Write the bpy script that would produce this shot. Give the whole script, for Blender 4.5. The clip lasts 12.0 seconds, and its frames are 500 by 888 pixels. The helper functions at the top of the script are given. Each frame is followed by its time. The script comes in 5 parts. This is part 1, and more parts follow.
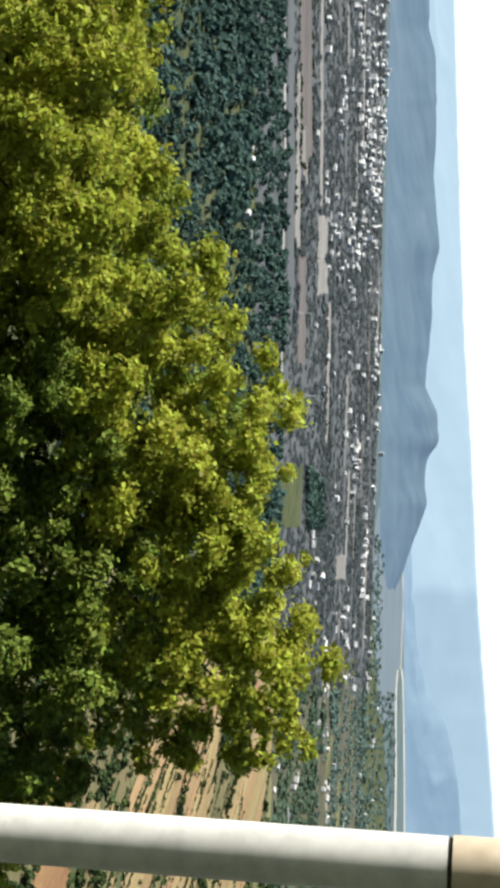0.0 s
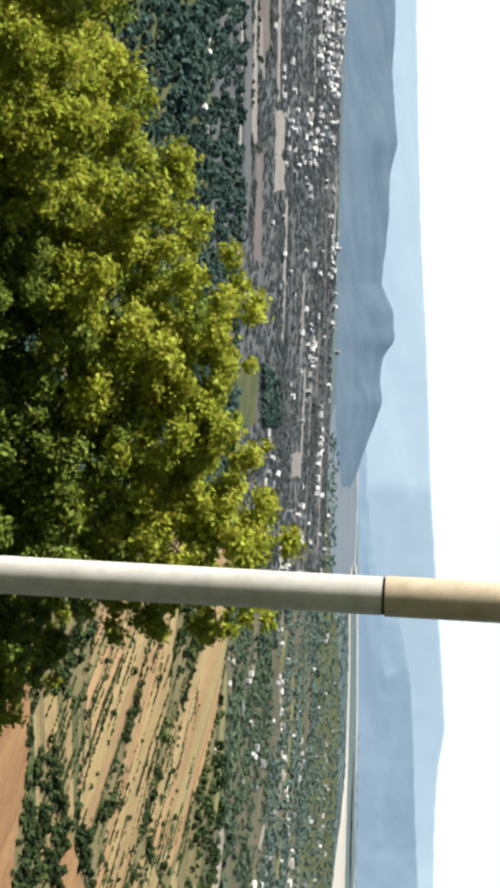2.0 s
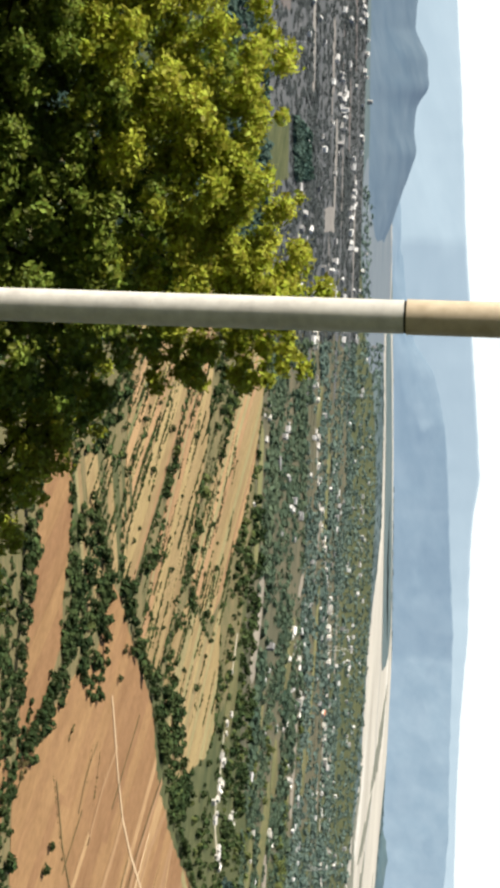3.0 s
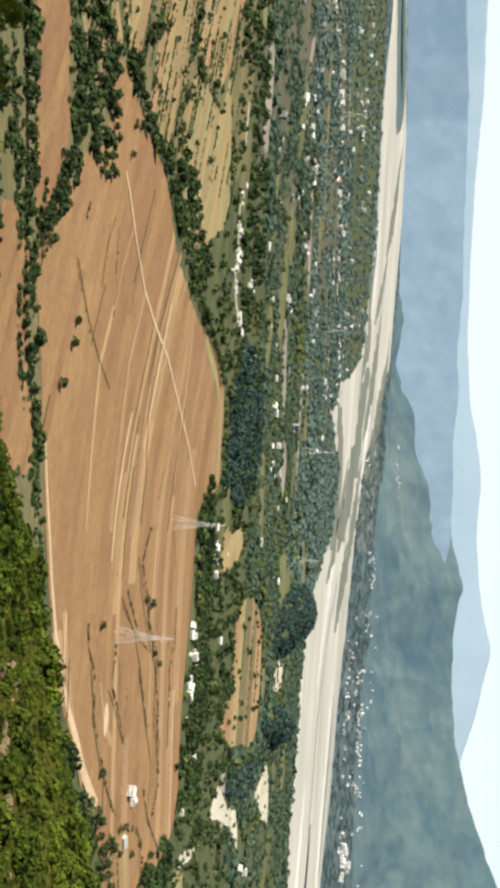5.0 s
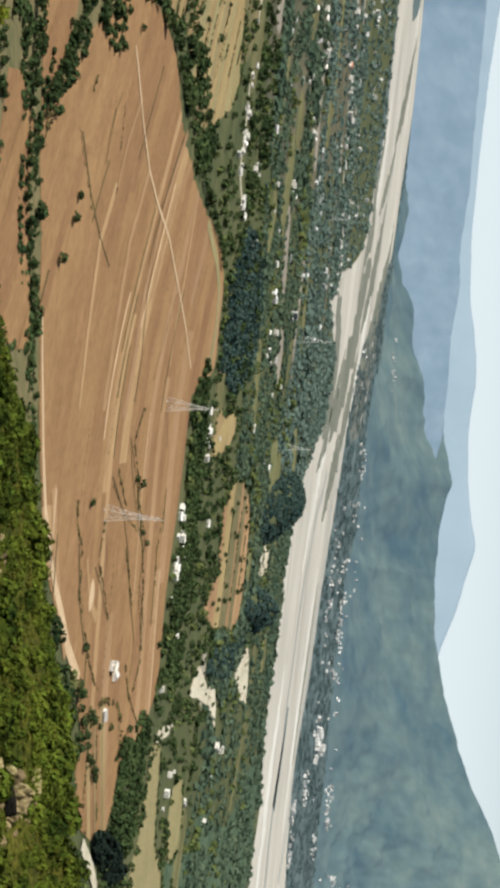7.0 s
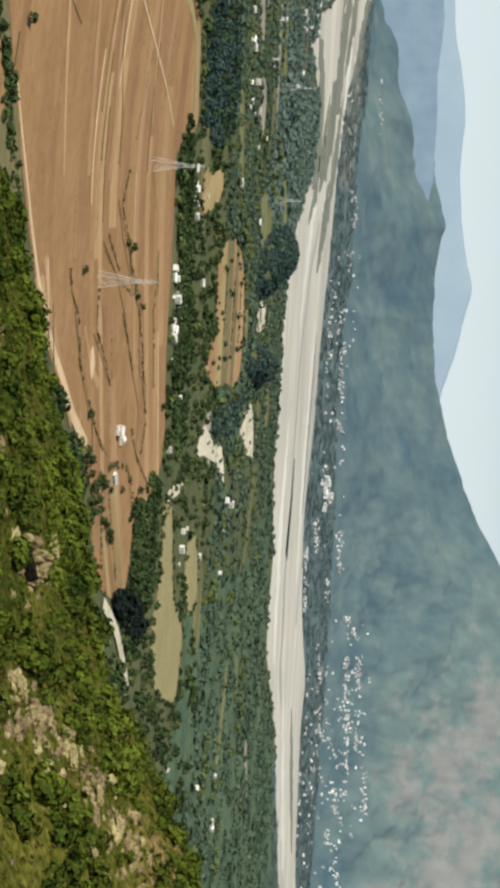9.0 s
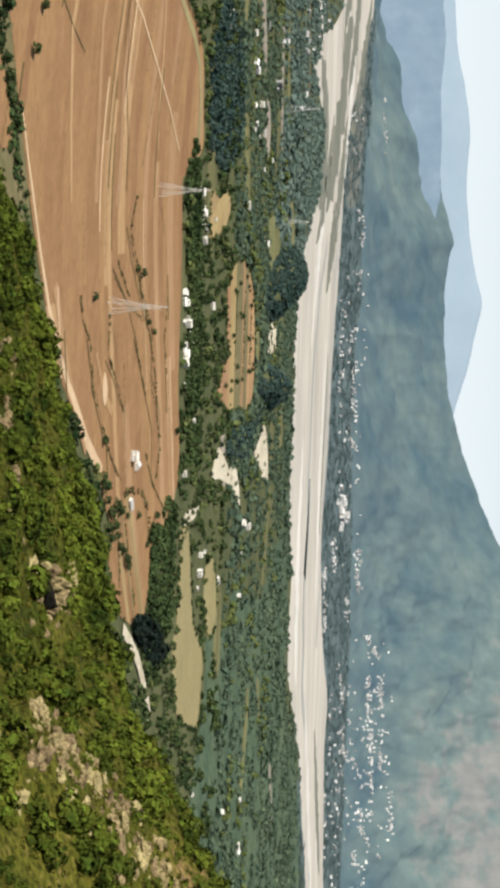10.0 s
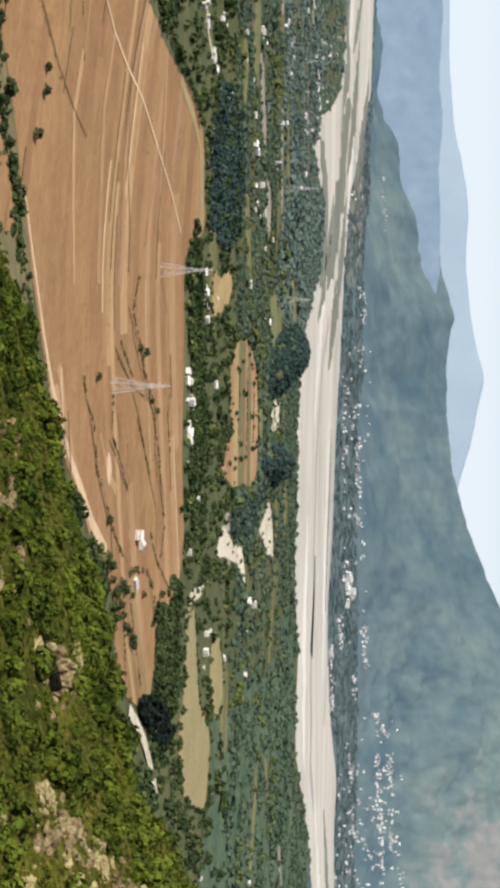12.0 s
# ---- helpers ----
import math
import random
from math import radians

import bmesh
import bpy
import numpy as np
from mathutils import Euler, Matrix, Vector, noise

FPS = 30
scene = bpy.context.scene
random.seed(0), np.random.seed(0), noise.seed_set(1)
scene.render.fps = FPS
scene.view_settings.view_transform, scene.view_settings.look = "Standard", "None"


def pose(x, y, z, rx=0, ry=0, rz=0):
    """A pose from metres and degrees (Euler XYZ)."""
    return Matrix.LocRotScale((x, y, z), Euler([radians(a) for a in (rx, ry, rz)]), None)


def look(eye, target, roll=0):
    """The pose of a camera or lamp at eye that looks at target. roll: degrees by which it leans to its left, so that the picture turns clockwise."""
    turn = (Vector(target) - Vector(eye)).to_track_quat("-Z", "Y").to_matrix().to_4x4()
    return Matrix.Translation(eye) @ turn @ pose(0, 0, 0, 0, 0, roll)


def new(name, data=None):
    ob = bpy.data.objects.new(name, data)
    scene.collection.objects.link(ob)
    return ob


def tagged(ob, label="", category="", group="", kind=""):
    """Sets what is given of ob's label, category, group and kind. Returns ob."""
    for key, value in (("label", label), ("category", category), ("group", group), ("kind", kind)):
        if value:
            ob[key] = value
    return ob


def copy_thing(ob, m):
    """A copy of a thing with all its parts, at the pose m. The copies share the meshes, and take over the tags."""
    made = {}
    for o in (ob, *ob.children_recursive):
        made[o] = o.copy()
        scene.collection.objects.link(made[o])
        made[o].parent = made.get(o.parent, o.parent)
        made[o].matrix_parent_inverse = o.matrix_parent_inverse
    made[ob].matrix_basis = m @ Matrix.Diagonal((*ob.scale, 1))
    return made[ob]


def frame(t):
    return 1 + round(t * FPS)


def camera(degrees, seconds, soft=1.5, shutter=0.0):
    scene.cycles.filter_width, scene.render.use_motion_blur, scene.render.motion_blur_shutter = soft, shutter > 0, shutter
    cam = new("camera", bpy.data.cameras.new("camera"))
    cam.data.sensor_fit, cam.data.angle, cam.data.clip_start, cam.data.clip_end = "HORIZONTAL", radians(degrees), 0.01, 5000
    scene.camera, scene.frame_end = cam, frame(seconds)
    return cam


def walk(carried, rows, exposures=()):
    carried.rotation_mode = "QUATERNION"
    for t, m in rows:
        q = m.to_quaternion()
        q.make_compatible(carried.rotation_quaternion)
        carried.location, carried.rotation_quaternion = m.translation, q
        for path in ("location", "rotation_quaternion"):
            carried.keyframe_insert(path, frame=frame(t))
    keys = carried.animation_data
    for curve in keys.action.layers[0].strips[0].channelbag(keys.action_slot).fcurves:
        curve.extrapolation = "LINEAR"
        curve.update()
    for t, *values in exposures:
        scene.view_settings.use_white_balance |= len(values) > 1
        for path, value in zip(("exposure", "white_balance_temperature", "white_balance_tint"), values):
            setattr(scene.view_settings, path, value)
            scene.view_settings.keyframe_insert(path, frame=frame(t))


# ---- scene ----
# ---------------------------------------------------------------- camera
EYE = 195.0
cam = camera(19.25, 12.0, soft=4.4)
ROWS = [  # seconds, turn to the left, tilt up, roll, and the eye's steps from its usual place
    (0.0, 36.38, -9.45, 91.77, -0.89, 1.13, -0.12), (0.5, 39.27, -8.85, 91.89, -0.54, 0.64, -0.07), (1.0, 37.49, -8.53, 91.95, -0.29, 0.33, -0.06),
    (1.5, 32.66, -8.69, 92.30, -0.28, 0.34, -0.06), (2.0, 32.45, -7.59, 92.49, -0.26, 0.35, -0.05), (2.5, 29.09, -7.70, 92.40, -0.01, -0.00, -0.00),
    (3.0, 22.89, -8.51, 92.64, 0.00, 0.00, 0.00), (3.2, 20.41, -8.64, 92.99, 0.00, 0.00, 0.00), (4.8, 4.72, -8.10, 93.25, 0.01, 0.00, 0.00),
    (5.0, 2.31, -8.04, 93.23, 0.01, 0.00, 0.00), (5.2, 1.78, -7.21, 93.43, 0.01, 0.00, 0.00), (5.5, -0.01, -6.83, 94.23, 0.01, 0.00, 0.00),
    (6.0, -0.45, -7.18, 95.76, 0.01, 0.00, 0.00), (6.5, -1.44, -7.05, 96.38, 0.01, 0.00, 0.00), (6.7, -1.66, -7.30, 96.58, 0.01, 0.00, 0.00),
    (8.3, -7.26, -6.20, 95.55, 0.01, 0.00, 0.00), (8.5, -8.61, -6.03, 95.11, 0.01, 0.00, 0.00), (9.0, -11.59, -6.48, 93.98, 0.01, 0.00, 0.00),
    (9.5, -12.80, -7.88, 93.17, 0.01, 0.00, 0.00), (10.0, -10.77, -7.09, 92.16, 0.01, 0.00, 0.00), (10.5, -11.14, -5.83, 92.09, 0.01, 0.00, 0.00),
    (11.0, -13.33, -6.55, 91.98, 0.01, 0.00, 0.00), (11.5, -14.38, -6.82, 92.01, 0.01, 0.00, 0.00), (12.0, -7.74, -7.33, 91.00, 0.01, 0.00, 0.00)]
walk(cam, [(t, pose(x, y, EYE + z, 90 + tilt, 0, turn) @ pose(0, 0, 0, 0, 0, roll)) for t, turn, tilt, roll, x, y, z in ROWS],
     [(0.0, 0.85, 5850, 6), (0.4, 0.95, 5850, 6), (1.0, 0.88, 5900, 6), (1.5, 0.9, 5950, 6), (2.0, 0.86, 6050, 8), (2.5, 0.6, 6250, 9), (3.0, 0.8, 6300, 9), (3.2, 0.8, 6350, 9), (4.8, 0.78, 6250, 6), (5.2, 0.53, 6100, 6), (6.7, 0.42, 6050, 7), (8.3, 0.27, 6100, 7),
      (9.0, 0.3, 6080, 6), (9.5, 0.31, 6330, 10), (10.0, 0.5, 6150, 10), (10.5, 0.28, 6150, 8), (11.5, 0.33, 6300, 12), (12.0, 0.48, 6050, 13)])


# ---------------------------------------------------------------- sky and sun
SUN_AZ, SUN_EL = -121.0, 43.0          # degrees, clockwise from +y
world = bpy.data.worlds.new("world")
scene.world = world
world.use_nodes = True
wt = world.node_tree
sky = wt.nodes.new("ShaderNodeTexSky")
sky.sky_type, sky.sun_disc = "NISHITA", False
sky.sun_elevation, sky.sun_rotation = radians(SUN_EL), radians(SUN_AZ)
sky.air_density, sky.dust_density, sky.ozone_density = 1.0, 1.2, 1.0
haze = wt.nodes.new("ShaderNodeMix")
haze.data_type = "RGBA"
haze.inputs[7].default_value = (15.4, 16.4, 16.3, 1)      # pale summer haze, thinning upwards
place, height, thin_out = wt.nodes.new("ShaderNodeTexCoord"), wt.nodes.new("ShaderNodeSeparateXYZ"), wt.nodes.new("ShaderNodeMapRange")
thin_out.interpolation_type = "SMOOTHSTEP"
for k, v in ((1, 0.0), (2, 0.22), (3, 0.85), (4, 0.0)):
    thin_out.inputs[k].default_value = v
wt.links.new(place.outputs["Generated"], height.inputs[0])
wt.links.new(height.outputs["Z"], thin_out.inputs[0])
wt.links.new(thin_out.outputs[0], haze.inputs[0])
wt.links.new(sky.outputs[0], haze.inputs[6])
wt.links.new(haze.outputs[2], wt.nodes["Background"].inputs[0])
wt.nodes["Background"].inputs[1].default_value = 0.045
sun = new("sun", bpy.data.lights.new("sun", "SUN"))
sun.data.energy, sun.data.angle, sun.data.color = 5.4, radians(0.6), (1.0, 0.91, 0.76)
sa, se = radians(SUN_AZ), radians(SUN_EL)
sun.matrix_world = look((math.sin(sa) * math.cos(se) * 500, math.cos(sa) * math.cos(se) * 500, math.sin(se) * 500), (0, 0, 0))


# ---------------------------------------------------------------- materials
def mat(name, c1, c2, scale=1.0, fine=None, rough=0.9, bump=0.0, island=0.0, per_object=0.0, sheen=0.0, stretch=None, turn=0.0, c3=None, haze_glow=None, contrast=0.25, metal=0.0, thin=0.0, east=None, speck=None):
    """Two noises, large and fine, between two colours (and a third for patches), with relief and piece-to-piece variation."""
    m = bpy.data.materials.new(name)
    m.use_nodes = True
    n, l = m.node_tree.nodes, m.node_tree.links
    b = n["Principled BSDF"]
    b.inputs["Roughness"].default_value = rough
    b.inputs["Metallic"].default_value = metal
    b.inputs["Specular IOR Level"].default_value = 0.08 if metal == 0 else 0.5
    b.inputs["Sheen Weight"].default_value = sheen
    b.inputs["Sheen Roughness"].default_value = 0.6
    b.inputs["Sheen Tint"].default_value = (0.88, 1.0, 0.96, 1)
    g = n.new("ShaderNodeNewGeometry")
    mp = n.new("ShaderNodeMapping")
    mp.vector_type = "TEXTURE"
    mp.inputs["Rotation"].default_value = (0, 0, radians(turn))
    if stretch:
        mp.inputs["Scale"].default_value = stretch
    l.new(g.outputs["Position"], mp.inputs["Vector"])
    big, small = n.new("ShaderNodeTexNoise"), n.new("ShaderNodeTexNoise")
    for tex, s, d in ((big, scale, 4), (small, fine or scale * 9, 6)):
        tex.inputs["Scale"].default_value, tex.inputs["Detail"].default_value = s, d
        tex.inputs["Roughness"].default_value = 0.62
        l.new(mp.outputs[0], tex.inputs["Vector"])
    mixf = n.new("ShaderNodeMath")
    mixf.operation = "MULTIPLY_ADD"
    mixf.inputs[1].default_value = 0.55
    half = n.new("ShaderNodeMath")
    half.operation = "MULTIPLY"
    half.inputs[1].default_value = 0.45
    l.new(big.outputs[0], half.inputs[0])
    l.new(small.outputs[0], mixf.inputs[0])
    l.new(half.outputs[0], mixf.inputs[2])
    ramp = n.new("ShaderNodeValToRGB")
    e = ramp.color_ramp.elements
    e[0].position, e[0].color = 0.5 - contrast / 2, (*c1, 1)
    e[1].position, e[1].color = 0.5 + contrast / 2, (*c2, 1)
    if c3:
        k = e.new(min(0.5 + contrast / 2 + 0.09, 0.98))
        k.color = (*c3, 1)
    if east:                       # more of the third colour towards the east and higher up
        where, run, high, gain, shift = n.new("ShaderNodeSeparateXYZ"), n.new("ShaderNodeMapRange"), n.new("ShaderNodeMapRange"), n.new("ShaderNodeMath"), n.new("ShaderNodeMath")
        l.new(g.outputs["Position"], where.inputs[0])
        l.new(where.outputs["X"], run.inputs[0])
        l.new(where.outputs["Z"], high.inputs[0])
        for node, lo, hi in ((run, east[0], east[1]), (high, east[3], east[4])):
            node.inputs[1].default_value, node.inputs[2].default_value = lo, hi
        gain.operation, shift.operation = "MULTIPLY", "MULTIPLY_ADD"
        l.new(run.outputs[0], gain.inputs[0])
        l.new(high.outputs[0], gain.inputs[1])
        l.new(gain.outputs[0], shift.inputs[0])
        shift.inputs[1].default_value = east[2]
        l.new(mixf.outputs[0], shift.inputs[2])
        mixf = shift
    l.new(mixf.outputs[0], ramp.inputs[0])
    out = ramp.outputs[0]
    for amount, kind in ((island, "island"), (per_object, "object")):
        if amount:
            src = g.outputs["Random Per Island"] if kind == "island" else n.new("ShaderNodeObjectInfo").outputs["Random"]
            rng = n.new("ShaderNodeMapRange")
            rng.inputs[3].default_value, rng.inputs[4].default_value = 1 - amount, 1 + amount
            l.new(src, rng.inputs[0])
            hue = n.new("ShaderNodeHueSaturation")
            l.new(rng.outputs[0], hue.inputs["Value"])
            hr = n.new("ShaderNodeMapRange")
            hr.inputs[3].default_value, hr.inputs[4].default_value = 0.5 - amount * 0.05, 0.5 + amount * 0.05
            l.new(src, hr.inputs[0])
            l.new(hr.outputs[0], hue.inputs["Hue"])
            l.new(out, hue.inputs["Color"])
            out = hue.outputs[0]
    if speck:                      # clumps and bare specks of a third, still finer size
        dots, span, hue = n.new("ShaderNodeTexNoise"), n.new("ShaderNodeMapRange"), n.new("ShaderNodeHueSaturation")
        dots.inputs["Scale"].default_value, dots.inputs["Detail"].default_value = speck[0], 5
        l.new(mp.outputs[0], dots.inputs["Vector"])
        l.new(dots.outputs[0], span.inputs[0])
        for k, v in ((1, 0.36), (2, 0.64), (3, 1 - speck[1]), (4, 1 + speck[1])):
            span.inputs[k].default_value = v
        l.new(span.outputs[0], hue.inputs["Value"])
        l.new(out, hue.inputs["Color"])
        out = hue.outputs[0]
    l.new(out, b.inputs["Base Color"])
    if thin:
        tr, mx = n.new("ShaderNodeBsdfTranslucent"), n.new("ShaderNodeMixShader")
        mx.inputs[0].default_value = thin
        l.new(out, tr.inputs[0])
        l.new(b.outputs[0], mx.inputs[1])
        l.new(tr.outputs[0], mx.inputs[2])
        l.new(mx.outputs[0], n["Material Output"].inputs[0])
    if bump:
        bp = n.new("ShaderNodeBump")
        bp.inputs["Strength"].default_value = min(1.0, bump)
        bp.inputs["Distance"].default_value = bump
        l.new(small.outputs[0], bp.inputs["Height"])
        l.new(bp.outputs[0], b.inputs["Normal"])
    # emission that stands in for the haze before the far ranges
    if haze_glow:
        b.inputs["Emission Color"].default_value = (*haze_glow[:3], 1)
        b.inputs["Emission Strength"].default_value = haze_glow[3]
    return m


M = {
    "valley": mat("valley_grass", (0.045, 0.060, 0.028), (0.105, 0.108, 0.052), 0.018, 0.12, c3=(0.20, 0.165, 0.09), stretch=(3, 1, 1)),
    "soil": mat("ploughed_soil", (0.176, 0.100, 0.049), (0.294, 0.178, 0.090), 0.009, 0.10, per_object=0.10, stretch=(3, 1, 1), turn=-25, contrast=0.44, speck=(0.6, 0.10)),
    "soil_pale": mat("dry_stubble", (0.215, 0.155, 0.075), (0.31, 0.235, 0.12), 0.02, 0.4, per_object=0.14, stretch=(5, 1, 1), turn=-28),
    "path": mat("trodden_path", (0.40, 0.29, 0.18), (0.54, 0.41, 0.27), 0.05, 1.0),
    "clearing": mat("clearing_grass", (0.10, 0.11, 0.05), (0.17, 0.155, 0.075), 0.02, 0.2, per_object=0.2),
    "olive": mat("cropped_grass", (0.200, 0.178, 0.088), (0.285, 0.245, 0.128), 0.02, 0.3, per_object=0.12),
    "sand": mat("river_sand", (0.30, 0.285, 0.252), (0.50, 0.475, 0.425), 0.006, 0.03, stretch=(7, 1, 1), turn=-6, contrast=0.3),
    "chalk": mat("bare_chalky_ground", (0.30, 0.27, 0.19), (0.62, 0.575, 0.47), 0.03, 0.3, contrast=0.3),
    "water": mat("shallow_water", (0.13, 0.16, 0.15), (0.20, 0.22, 0.21), 0.01, 0.2, rough=0.25),
    "asphalt": mat("dusty_road", (0.30, 0.29, 0.27), (0.42, 0.40, 0.36), 0.02, 0.5),
    "leaf": mat("bright_leaves", (0.225, 0.260, 0.028), (0.470, 0.475, 0.062), 0.8, 6.0, rough=0.5, island=0.45, thin=0.45),
    # darker copy of the leaves, with shade put into the colour
    "leaf_shade": mat("shade_green_leaves", (0.090, 0.132, 0.022), (0.240, 0.288, 0.046), 0.8, 6.0, rough=0.5, island=0.4, thin=0.32),
    "bark": mat("grey_brown_bark", (0.02, 0.017, 0.012), (0.05, 0.042, 0.03), 6.0, 40.0, bump=0.02),
    "wood": mat("valley_tree_leaves", (0.016, 0.032, 0.013), (0.072, 0.100, 0.036), 0.01, 0.12, island=0.35, thin=0.25),
    "wood_light": mat("light_green_tree_leaves", (0.105, 0.14, 0.045), (0.18, 0.205, 0.075), 0.02, 0.12, island=0.3, thin=0.4),
    # leaves paled towards teal, haze put into their colour
    "wood_far": mat("haze_paled_tree_leaves", (0.050, 0.092, 0.068), (0.140, 0.182, 0.112), 0.018, 0.12, island=0.2, thin=0.4, stretch=(4, 1, 1), contrast=0.3),
    "scrub": mat("hillside_scrub_leaves", (0.008, 0.020, 0.003), (0.112, 0.138, 0.016), 0.03, 0.16, island=0.42, thin=0.16, contrast=0.24),
    "dry": mat("hillside_dry_grass", (0.024, 0.032, 0.004), (0.074, 0.072, 0.010), 0.05, 0.6, bump=0.4, c3=(0.138, 0.093, 0.038), contrast=0.2, east=(80, 135, 0.16, 20, 110), speck=(0.9, 0.5)),
    "rock": mat("weathered_rock", (0.046, 0.036, 0.017), (0.34, 0.272, 0.140), 0.8, 4.5, bump=0.3, per_object=0.35),
    "wall": mat("limewashed_wall", (0.50, 0.475, 0.43), (0.74, 0.72, 0.67), 0.05, 0.6, per_object=0.12),
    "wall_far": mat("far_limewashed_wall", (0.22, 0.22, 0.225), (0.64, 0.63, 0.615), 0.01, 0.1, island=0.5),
    "roof": mat("tin_roof", (0.45, 0.43, 0.41), (0.70, 0.68, 0.65), 0.1, 1.0, rough=0.6, per_object=0.35),
    "roof_red": mat("clay_roof", (0.30, 0.14, 0.09), (0.42, 0.22, 0.15), 0.1, 1.0, per_object=0.2),
    "dark": mat("dark_opening", (0.03, 0.03, 0.03), (0.06, 0.055, 0.05), 0.5, 3.0),
    "steel": mat("galvanised_lattice_steel", (0.50, 0.50, 0.48), (0.68, 0.68, 0.66), 0.3, 2.0, rough=0.6),
    "paint": mat("chalky_white_paint", (0.47, 0.445, 0.42), (0.66, 0.63, 0.59), 3.0, 30.0, rough=0.5, bump=0.003, c3=(0.40, 0.30, 0.20)),
    "fallow": mat("grey_fallow", (0.19, 0.17, 0.14), (0.28, 0.25, 0.205), 0.02, 0.2, per_object=0.1),
    # town trees greyed to stand for the haze over them
    "wood_town": mat("haze_greyed_town_trees", (0.086, 0.103, 0.108), (0.124, 0.140, 0.142), 0.018, 0.12, island=0.12, thin=0.5, stretch=(4, 1, 1)),
    "tan_paint": mat("rust_stained_cream_paint", (0.44, 0.35, 0.25), (0.60, 0.50, 0.38), 3.0, 30.0, rough=0.5, bump=0.003, c3=(0.34, 0.20, 0.11)),
    # mountain colour with haze put in as faint blue emission
    "hills_e": mat("bare_grey_mountain", (0.024, 0.046, 0.054), (0.076, 0.102, 0.086), 0.0024, 0.010, c3=(0.136, 0.128, 0.112), haze_glow=(0.087, 0.131, 0.172, 0.46), contrast=0.24, east=(1100, 1700, 0.17, 60, 190), stretch=(1, 2.4, 1), turn=-25, speck=(0.024, 0.10)),
    # town ground with the purple-grey of haze put into its colour
    "built_up": mat("haze_grey_built_up_ground", (0.078, 0.086, 0.094), (0.116, 0.120, 0.125), 0.02, 0.15, stretch=(4, 1, 1), turn=35),
    "tuft": mat("dry_grass_tufts", (0.036, 0.046, 0.005), (0.125, 0.112, 0.020), 0.06, 0.5, island=0.45, thin=0.3, contrast=0.3),
    "soil_light": mat("dry_ploughed_soil", (0.245, 0.150, 0.078), (0.35, 0.228, 0.126), 0.02, 0.4, per_object=0.12, stretch=(5, 1, 1), turn=-28),
    "bund": mat("dark_weedy_bund", (0.055, 0.05, 0.022), (0.11, 0.09, 0.042), 0.05, 0.5, per_object=0.2),
    # leaf colour with bluish shade painted in, not a darker species
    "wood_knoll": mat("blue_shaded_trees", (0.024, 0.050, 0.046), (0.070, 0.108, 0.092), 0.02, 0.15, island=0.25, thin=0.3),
    "pale_sand": mat("dry_white_sand", (0.44, 0.43, 0.40), (0.58, 0.565, 0.53), 0.01, 0.06, stretch=(7, 1, 1), turn=-6),
    # black that stands for the shade inside a rock hollow
    "hollow": mat("hollow_shade_black", (0.004, 0.004, 0.003), (0.010, 0.009, 0.007), 0.5, 3.0),
    # plain coloured blue-grey, haze painted into the ground
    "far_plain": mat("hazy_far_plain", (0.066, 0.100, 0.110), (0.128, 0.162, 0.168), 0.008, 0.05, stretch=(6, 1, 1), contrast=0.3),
    "mud": mat("grassy_river_silt", (0.120, 0.132, 0.110), (0.185, 0.188, 0.155), 0.02, 0.1, stretch=(5, 1, 1), turn=-6),
    "pasture": mat("rough_dry_pasture", (0.075, 0.085, 0.04), (0.20, 0.16, 0.085), 0.03, 0.25, stretch=(4, 1, 1), turn=35, contrast=0.3),
    # near-black leaves, the grove's deep shade put into their colour
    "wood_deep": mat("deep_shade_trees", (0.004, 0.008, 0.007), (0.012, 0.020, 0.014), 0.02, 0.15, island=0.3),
    # farthest trees, blue of the haze mixed into the leaf colour
    "wood_plain": mat("haze_tinted_far_trees", (0.110, 0.168, 0.176), (0.150, 0.208, 0.212), 0.008, 0.05, island=0.05, thin=0.6, stretch=(4, 1, 1)),
    "wet": mat("wet_river_sand", (0.27, 0.27, 0.255), (0.36, 0.355, 0.33), 0.01, 0.1, rough=0.5, stretch=(7, 1, 1), turn=-6),
    "weeds": mat("brown_bund_weeds", (0.048, 0.042, 0.018), (0.105, 0.086, 0.036), 0.05, 0.5, island=0.3),
    # haze painted as a bluer, lighter leaf colour
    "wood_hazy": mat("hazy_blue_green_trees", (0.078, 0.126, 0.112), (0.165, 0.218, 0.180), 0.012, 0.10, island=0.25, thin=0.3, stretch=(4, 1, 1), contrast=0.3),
    "green_flat": mat("damp_valley_grass", (0.046, 0.076, 0.050), (0.090, 0.122, 0.074), 0.012, 0.06, stretch=(3, 1, 1), turn=20, speck=(0.25, 0.3)),
    # belt leaves tinted blue-green in place of haze
    "wood_belt": mat("haze_tinted_belt_trees", (0.036, 0.072, 0.062), (0.098, 0.150, 0.122), 0.012, 0.12, island=0.35, thin=0.3),
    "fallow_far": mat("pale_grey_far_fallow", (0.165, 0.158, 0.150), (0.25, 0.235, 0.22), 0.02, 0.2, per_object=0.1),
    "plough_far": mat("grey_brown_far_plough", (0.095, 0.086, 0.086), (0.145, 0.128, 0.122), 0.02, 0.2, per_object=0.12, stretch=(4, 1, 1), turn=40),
    "pasture_dim": mat("brown_green_valley_plots", (0.050, 0.060, 0.040), (0.150, 0.130, 0.085), 0.02, 0.14, stretch=(5, 1, 1), turn=18, contrast=0.3),
    # scrub flat, its brown greyed to stand for haze
    "fan": mat("haze_greyed_scrub_flat", (0.095, 0.115, 0.108), (0.172, 0.172, 0.150), 0.012, 0.06, stretch=(4, 1, 1), contrast=0.3),
    # fields bluer still, with haze painted in
